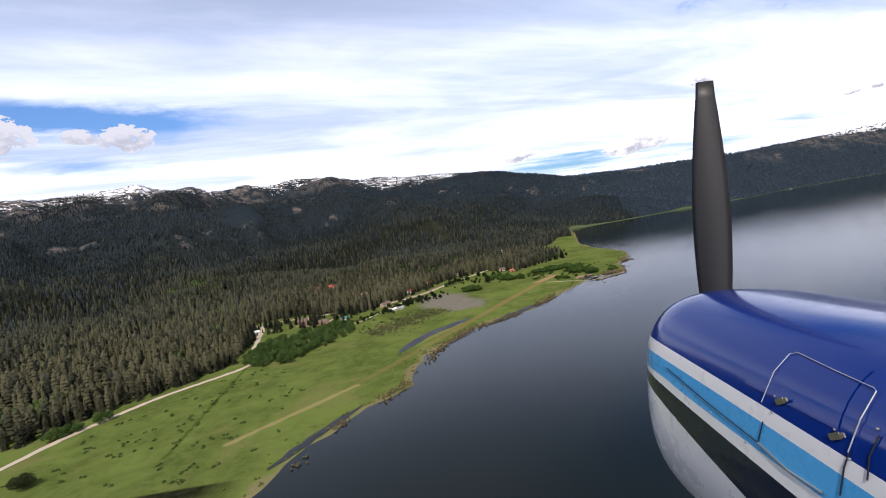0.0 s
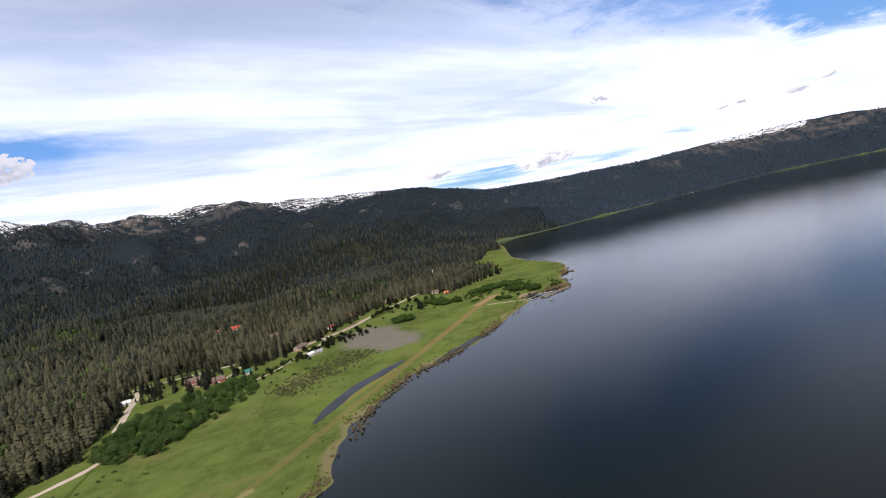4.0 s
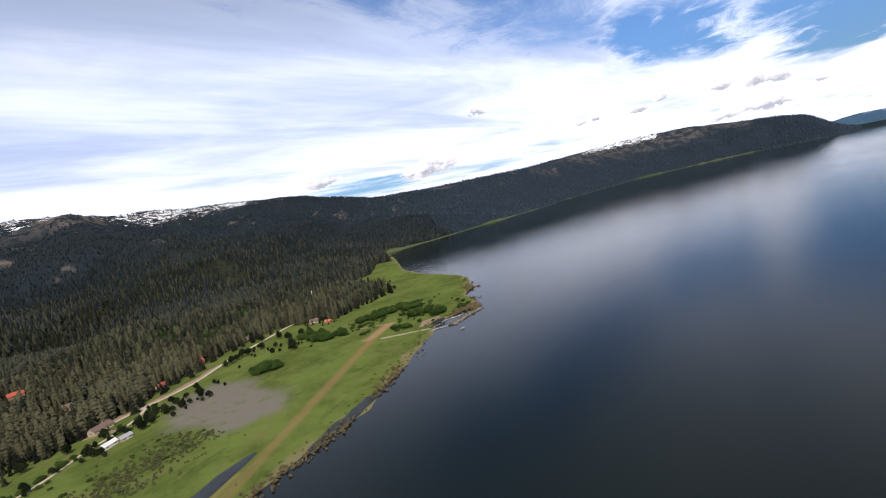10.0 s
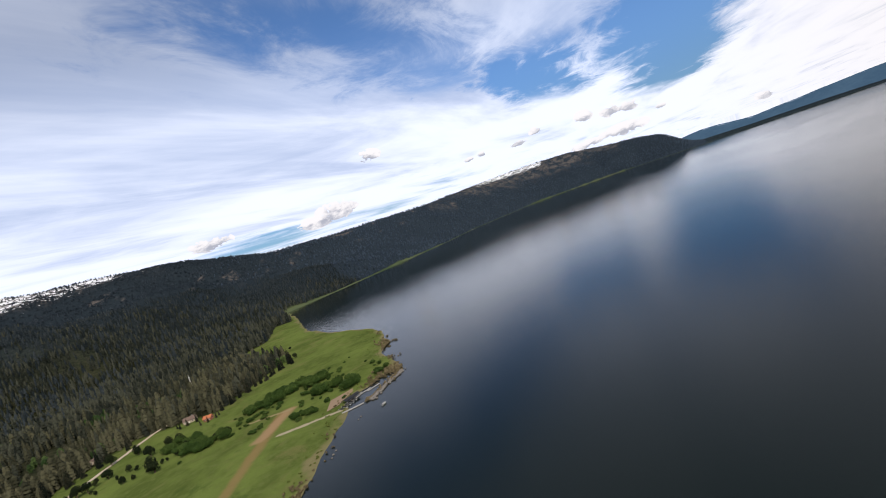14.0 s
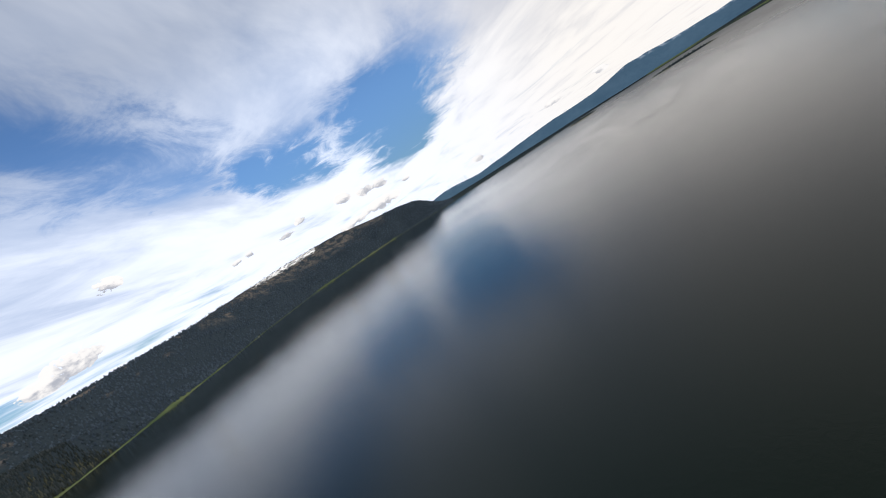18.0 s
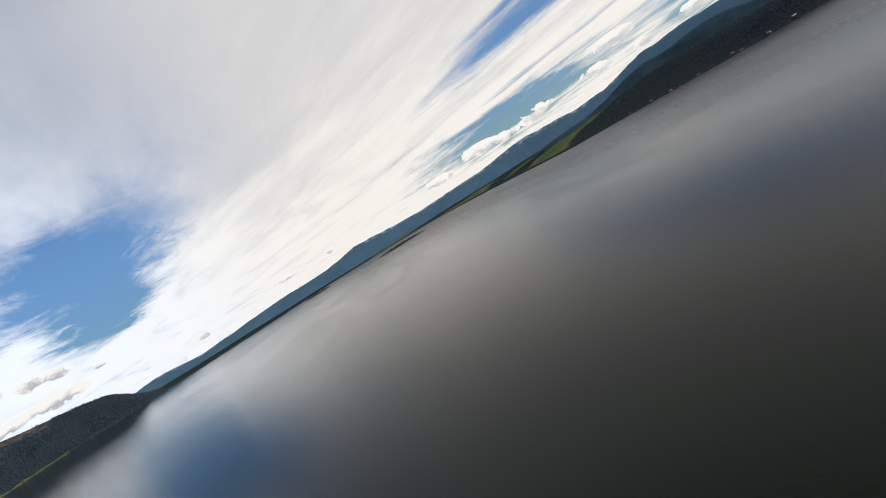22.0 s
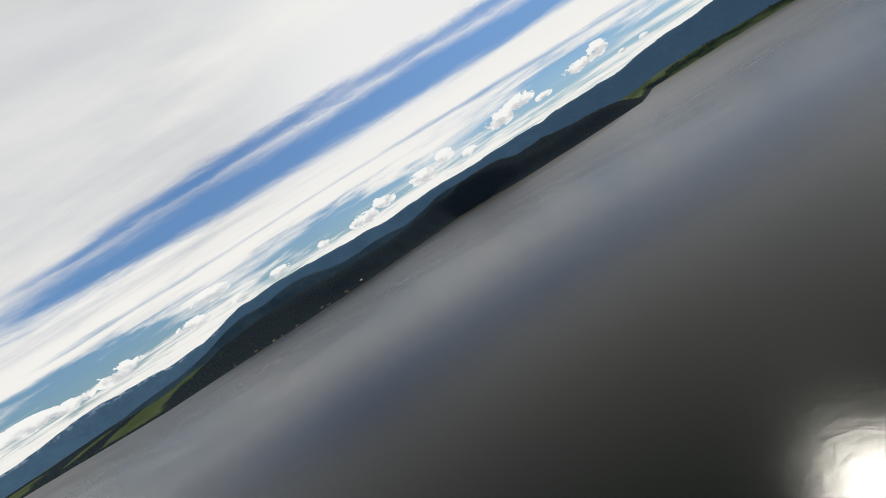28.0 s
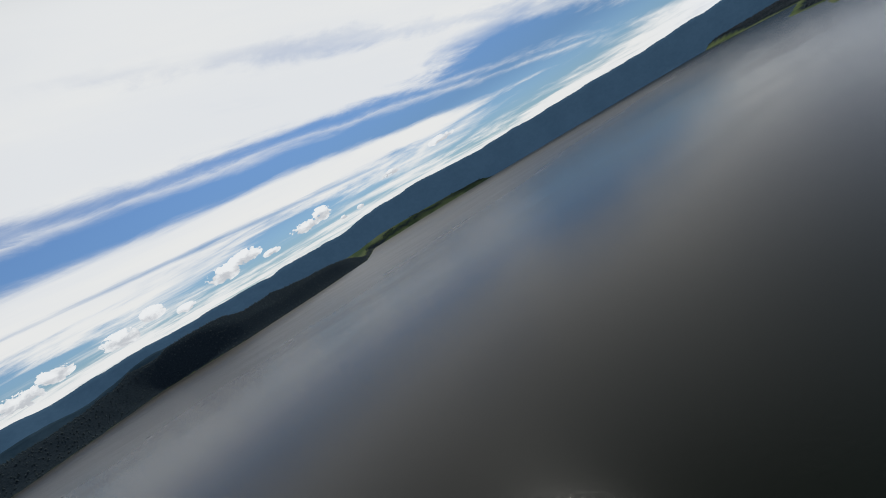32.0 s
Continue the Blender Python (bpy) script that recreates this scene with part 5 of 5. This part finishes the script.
def boat(x, y, z, turn, long_, cover, label):
    thing = tagged(new("boat"), label, "boat", "boats at the landing")
    half, verts, faces = long_ / 2, [], []
    for k in range(9):
        t = k / 8
        w_ = 1.15 * (1 - max(0, t - 0.45) ** 2 / 0.33) if t > 0.45 else 1.15
        w_ = max(w_, 0.06)
        u = -half + long_ * t
        verts += [(u, -w_, 0.75 + 0.25 * t * t), (u, -w_ * 0.7, 0.1), (u, 0, -0.15 + 0.3 * t * t), (u, w_ * 0.7, 0.1), (u, w_, 0.75 + 0.25 * t * t)]
    for k in range(8):
        for q in range(4):
            a = k * 5 + q
            faces.append((a, a + 1, a + 6, a + 5))
    faces.append((0, 1, 2, 3, 4))
    part("hull", (verts, [], faces), hull_white, thing)
    part("cover", box((long_ * 0.8, 1.9, 0.5), (-long_ * 0.05, 0, 0.85), 0.15), dark_cover if cover else grey_dock, thing)
    part("motor", box((0.45, 0.4, 1.1), (-half - 0.2, 0, 0.7), 0.1), dark_cover, thing)
    thing.matrix_basis = pose(x, y, z, 0, 0, turn)
    return thing


boat(-312, 594, height(-312, 594) + 0.3, 20, 7.5, False, "white motor boat parked on the grass beside the grove")
for k in range(5):
    boat(121 + 3.4 * k, 678.5 + 2.0 * k, 0.1, 125, 6.0, True, "white boat with a black cover moored at the dock")
boat(144, 642, 0.1, 30, 5.0, False, "small white boat floating off the landing")

jetty = tagged(new("jetty"), "long pale floating dock reaching into the lake", "dock", "docks of the landing")
for k in range(9):
    part("plank_section", box((4.4, 2.4, 0.35), (k * 4.6, 0, 0.35), 0.04), grey_dock, jetty)
    part("pile", box((0.25, 0.25, 3.0), (k * 4.6, 1.3, -0.6)), deck_wood, jetty)
jetty.matrix_basis = pose(98, 673, 0, 0, 0, -9)
for k in range(3):
    slip = tagged(new("dock_finger"), "short grey dock finger between moored boats", "dock", "docks of the landing")
    for q in range(3):
        part("plank_section", box((4.2, 1.6, 0.35), (q * 4.4, 0, 0.3), 0.04), grey_dock, slip)
    slip.matrix_basis = pose(135 + 8 * k, 693 - 1 * k, 0, 0, 0, 15)


def boulder(seed, size):
    rng_ = random.Random(seed)
    bm = bmesh.new()
    bmesh.ops.create_icosphere(bm, subdivisions=1, radius=size)
    for v in bm.verts:
        v.co *= rng_.uniform(0.7, 1.2)
        v.co.z *= 0.7
    return bm


mole = tagged(new("breakwater"), "low rock breakwater sheltering the landing", "breakwater")
stones = [part("stone", boulder(k, 1.3), rock, mole) for k in range(4)]
for k in range(4, 70):
    t = k / 70
    x_, y_ = 141 + 46 * t + rng.gauss(0, 1.2), 664 + 34 * t + rng.gauss(0, 1.2)
    one = new("stone", stones[k % 4].data)
    one.parent = mole
    one.matrix_basis = Matrix.Translation((x_, y_, 0.2 + rng.random() * 0.5)) @ Matrix.Rotation(rng.uniform(0, 6.28), 4, "Z") @ Matrix.Diagonal((*(rng.uniform(0.7, 1.6),) * 3, 1))
for k, one in enumerate(stones):
    one.location = (143 + k, 664 + rng.gauss(0, 0.8), 0.4)
for k, (x_, y_) in enumerate(((118, 640), (121, 643), (88, 606), (91, 610), (86, 602))):
    stump = tagged(part("rock", boulder(90 + k, 0.9), rock), "dark rock in the shallows near the shore", "rock", "rocks in the shallows")
    stump.location = (x_ + 4, y_, 0.1)
spots = [(141 + 46 * t + rng.gauss(0, 1.6), 667 + 34 * t + rng.gauss(0, 1.8)) for t in (rng.random() for _ in range(70))]
strewn("breakwater_brush", [p[0] for p in spots], [p[1] for p in spots], brush, "straw-coloured brush growing along the breakwater", "brush", 1.6, 2.4, 22, 0.45, 6)


def boathouse(x, y, turn):
    """A floating shelter: a low black roof on posts over a slatted deck."""
    thing = tagged(new("boat_shelter"), "black-roofed floating boat shelter beside the dock", "boat shelter")
    part("deck", box((15.0, 6.4, 0.3), (0, 0, 0.35), 0.05), grey_dock, thing)
    for a in (-7.0, -2.3, 2.3, 7.0):
        for b in (-2.9, 2.9):
            part("post", box((0.2, 0.2, 2.3), (a, b, 1.5)), deck_wood, thing)
    top = part("roof", gable(15.0, 6.4, 1.0, 0.4), dark_cover, thing, "black roof")
    top.location.z = 2.6
    thing.matrix_basis = pose(x, y, 0, 0, 0, turn)


boathouse(134, 690, 18)
gravel_pad = part("landing", ([(112, 690, 0), (122, 712, 0), (144, 716, 0), (142, 708, 0), (122, 690, 0)], [], [(0, 4, 3, 2, 1)]), gravel)
for v in gravel_pad.data.vertices:
    v.co.z = max(height(v.co.x, v.co.y), 0.1) + 0.35
gravel_pad.data.materials[0] = dirt
tagged(gravel_pad, "brown earth boat landing", "landing", kind="structure")
# pale ribbon painted as the sky's brightness on calm water by the far shore
ribbon("sandbar", [(1020, 2120), (1130, 2180), (1260, 2255), (1400, 2360), (1520, 2455)], 26.0, plain("pale sky-bright water", (0.50, 0.50, 0.48), 0.9, vary=0.15, scale=0.02), "bright strip of calm water along the far shore", 1.2, 0.9)

# ---- village on the far shore ----
far_home = house(1690, -1180, 40, 13, 9, 4.0, "log", "brown shingle", "small lakeside house on the far shore", chimney=False, group="houses on the far shore")
far_home.scale = (1, 1, 1)
shore_e = [(2060, -700), (2040, -752), (1772, -1000), (1600, -1234), (1490, -1500), (986, -1915), (658, -2125), (400, -2400)]
for k, (x_, y_) in enumerate(row_of(shore_e[:4], 70.0, 6.0, rng)):
    d, k_ = math.hypot(x_ - 308, y_ - 260), rng.uniform(12, 60)
    x_, y_ = x_ + (x_ - 308) / d * k_, y_ + (y_ - 260) / d * k_
    z_ = height(x_, y_)
    if z_ > 0.3 and k < 60:
        copy_thing(far_home, pose(x_, y_, z_, 0, 0, rng.uniform(0, 180)))
far_home.location.z = height(1690, -1180)

mast = tagged(new("tower"), "slim white tower rising above the forest", "tower")
part("mast", stem(26, 0.9, 10), trim_white, mast)
part("platform", box((2.6, 2.6, 0.6), (0, 0, 22), 0.1), trim_white, mast)
mast.location = (20, 1063, height(20, 1063))

# ---- nose of the aircraft, where the flight begins ----
paint_blue = plain("deep blue enamel", (0.001, 0.020, 0.175), 0.16, vary=0.05, scale=2.0, coat=0.25)
paint_sky = plain("light blue enamel", (0.06, 0.36, 0.72), 0.3, vary=0.1, scale=2.0, coat=0.5)
paint_navy = plain("navy enamel", (0.003, 0.007, 0.035), 0.3, vary=0.1, scale=2.0, coat=0.5)
paint_white = plain("white enamel", (0.76, 0.76, 0.76), 0.3, vary=0.06, scale=2.0, coat=0.5)
steel = plain("brushed steel latch", (0.52, 0.50, 0.46), 0.35, 0.9, vary=0.15, scale=9.0)
black_blade = plain("matt black propeller paint", (0.012, 0.012, 0.013), 0.5, vary=0.2, scale=3.0)
seam_dark = plain("dark panel seam", (0.008, 0.009, 0.02), 0.6, vary=0.1)
seam_light = plain("worn light panel edge", (0.42, 0.45, 0.52), 0.4, 0.4, vary=0.2, scale=9.0)

nose = tagged(new("aircraft_nose"), "aircraft nose cowling painted deep blue with white and light blue stripes", "aircraft")
nose.matrix_basis = PATH[0][1]
CX, CY, HALF_W, HALF_H, FRONT, BACK = 1.315, -0.50, 0.455, 0.338, 2.05, 0.75


def skin(t, v):
    """A place on the cowling: t from the front rim (0) back (1), v round the section, from the top (0) down the near side to the bottom (1)."""
    z_ = FRONT + (BACK - FRONT) * t
    near_front = max(0.0, (0.16 - t) / 0.16)
    round_ = math.sqrt(max(1 - 0.92 * near_front**2.2, 0.02)) if near_front else 1.0
    ang = v * math.pi
    e = 2 / 2.7
    c, s_ = math.cos(ang), math.sin(ang)
    return Vector((CX - HALF_W * (round_ * 0.22 + 0.78) * abs(s_) ** e, CY + (HALF_H * (1.0 if c > 0 else 1.7) * (0.86 + 0.14 * round_)) * math.copysign(abs(c) ** e, c) - 0.02 * t, -z_))


def strip(v0, v1, lift=0.0, t0=0.0, t1=1.0, nt=30, nv=14):
    """A band of the skin between two lines round the section; each line is (v at the front, v at the back)."""
    verts, faces = [], []
    for i in range(nt + 1):
        t = t0 + (t1 - t0) * i / nt
        for j in range(nv + 1):
            lo_, hi_ = v0[0] + (v0[1] - v0[0]) * t, v1[0] + (v1[1] - v1[0]) * t
            p = skin(t, lo_ + (hi_ - lo_) * j / nv)
            out_ = Vector((p.x - CX, p.y - CY, 0)).normalized()
            verts.append(tuple(p + out_ * lift))
    for i in range(nt):
        for j in range(nv):
            a = i * (nv + 1) + j
            faces.append((a, a + nv + 1, a + nv + 2, a + 1))
    return verts, [], faces


BANDS = [(0.0, 0.0), (0.404, 0.474), (0.449, 0.498), (0.495, 0.516), (0.498, 0.537), (0.504, 0.637), (1.0, 1.0)]
for (lo_, hi_), mat_, name_, label_ in zip(zip(BANDS, BANDS[1:]), (paint_blue, paint_white, paint_sky, paint_white, paint_navy, paint_white), ("upper_cowling", "white_stripe", "light_blue_stripe", "thin_white_stripe", "navy_stripe", "lower_cowling"),
                                           ("glossy deep blue upper cowling", "white stripe", "light blue stripe", "thin white stripe", "navy stripe", "white lower cowling")):
    part(name_, strip(lo_, hi_), mat_, nose, label_, True)
# far side of the cowling, front ring and firewall
mirror = strip((0, 0), (1, 1), nt=20, nv=30)
part("far_cowling", ([(2 * CX - a, b, c) for a, b, c in mirror[0]], [], [f[::-1] for f in mirror[2]]), paint_blue, nose, "deep blue far side of the cowling", True)
edge_ = [skin(0, j / 30) for j in range(31)]
loop_ = [tuple(p) for p in edge_] + [(2 * CX - p.x, p.y, p.z) for p in edge_[1:-1][::-1]]
part("front_bowl", (loop_ + [(CX, CY - 0.04, -FRONT - 0.06)], [], [(k, (k + 1) % len(loop_), len(loop_)) for k in range(len(loop_))]), paint_blue, nose, "rounded blue nose bowl", True)
edge_ = [skin(1, j / 30) for j in range(31)]
loop_ = [tuple(p) for p in edge_] + [(2 * CX - p.x, p.y, p.z) for p in edge_[1:-1][::-1]]
part("firewall", (loop_, [], [tuple(range(len(loop_)))]), steel, nose)


def tube(points, rad, sides=6):
    verts, faces = [], []
    for k, p in enumerate(points):
        d = (points[min(k + 1, len(points) - 1)] - points[max(k - 1, 0)]).normalized()
        u = d.orthogonal().normalized()
        v = d.cross(u)
        verts += [tuple(p + (u * math.cos(q * 6.2832 / sides) + v * math.sin(q * 6.2832 / sides)) * rad) for q in range(sides)]
    for k in range(len(points) - 1):
        for q in range(sides):
            a, b = k * sides + q, k * sides + (q + 1) % sides
            faces.append((a, b, b + sides, a + sides))
    return verts, [], faces


def on_skin(px, py):
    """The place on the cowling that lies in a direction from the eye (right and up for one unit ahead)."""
    best = None
    for i in range(141):
        for j in range(121):
            p = skin(0.04 + 0.96 * i / 140, 0.12 + 0.62 * j / 120)
            d = (p.x / -p.z - px) ** 2 + (p.y / -p.z - py) ** 2
            if best is None or d < best[0]:
                best = (d, p)
    return best[1]


def seen_on(x_, y_):
    return on_skin((x_ - 784) / 812, (441 - y_) / 812)


def raised(p, lift):
    return p + Vector((p.x - CX, p.y - CY, 0)).normalized() * lift


corners = {k: seen_on(*v) for k, v in {"a": (1352, 712), "b": (1375, 660), "c": (1402, 630), "d": (1415, 625), "e": (1480, 655), "f": (1550, 688), "g": (1558, 695), "h": (1530, 745), "i": (1505, 800)}.items()}
door_ = part("access_door", strip((0.27, 0.27), (0.40, 0.43), 0.002, 0.56, 0.80, 10, 8), paint_blue, nose, "blue oil access door", True)
part("door_seam", tube([raised(corners[k], 0.006) for k in "abcdefghi"], 0.0014), seam_light, door_, "worn edge of the access door")
for name_, line_ in (("panel_seam", [(1502, 800), (1495, 830), (1484, 882)]), ("panel_seam", [(1560, 775), (1545, 810), (1535, 850)]), ("hinge_rod", [(1343, 785), (1400, 828), (1460, 872)]), ("panel_seam", [(1180, 650), (1250, 715), (1343, 785)]), ("panel_seam", [(1353, 745), (1343, 785)])):
    part(name_, tube([raised(seen_on(*q), 0.003) for q in line_], 0.0035 if name_ == "hinge_rod" else 0.0016), steel if name_ == "hinge_rod" else seam_dark, nose)
for x_, y_, turn_ in ((1385, 712, -28), (1482, 775, -28)):
    p = raised(seen_on(x_, y_), 0.006)
    latch = part("latch", box((0.005, 0.034, 0.015), (0, 0, 0), 0.002), steel, door_, "steel push latch")
    latch.matrix_basis = Matrix.Translation(p) @ Matrix.Rotation(radians(90 + turn_), 4, "X") @ Matrix.Rotation(radians(8), 4, "Y")
    pin = part("latch_plate", box((0.004, 0.013, 0.011), (0, 0.022, 0), 0.0015), steel, latch)
for x_, y_ in ((1181, 650), (1215, 684), (1262, 727), (1322, 778), (1556, 760), (1372, 700), (1368, 728), (1480, 760), (1506, 812)):
    bm = bmesh.new()
    bmesh.ops.create_uvsphere(bm, u_segments=8, v_segments=6, radius=0.0035)
    screw = part("screw", bm, steel, nose)
    screw.location = raised(seen_on(x_, y_), 0.001)

propeller = part("spinner", stem(0.34, 0.13, 20), paint_white, nose, "white propeller spinner", True)
propeller.matrix_basis = Matrix.Translation((CX, CY, -FRONT - 0.03)) @ Matrix.Rotation(math.pi, 4, "X")


def blade(turn_):
    """One propeller blade: twisted, tapering, with a thick root."""
    verts, faces = [], []
    for k in range(17):
        f = k / 16
        r_ = 0.08 + 1.22 * f
        chord = 0.038 + 0.042 * math.sin(math.pi * min(1, f * 0.9 + 0.12)) * (1 if f < 0.9 else 1 - (f - 0.9) * 4)
        twist, thick_ = radians(48 - 32 * f), 0.028 * (1 - 0.75 * f)
        for q in range(8):
            a = q * math.pi / 4
            u, v = chord * math.cos(a), thick_ * math.sin(a)
            verts.append((u * math.cos(twist) - v * math.sin(twist), r_, u * math.sin(twist) + v * math.cos(twist)))
    for k in range(16):
        for q in range(8):
            a, b = k * 8 + q, k * 8 + (q + 1) % 8
            faces.append((a, b, b + 8, a + 8))
    faces.append(tuple(range(128, 136)))
    ob = part("blade", (verts, [], faces), black_blade, nose, "black propeller blade", True)
    ob.matrix_basis = Matrix.Translation((CX, CY, -FRONT - 0.14)) @ Matrix.Rotation(radians(turn_), 4, "Z")
    return ob


for turn_ in (3, 183):
    blade(turn_)
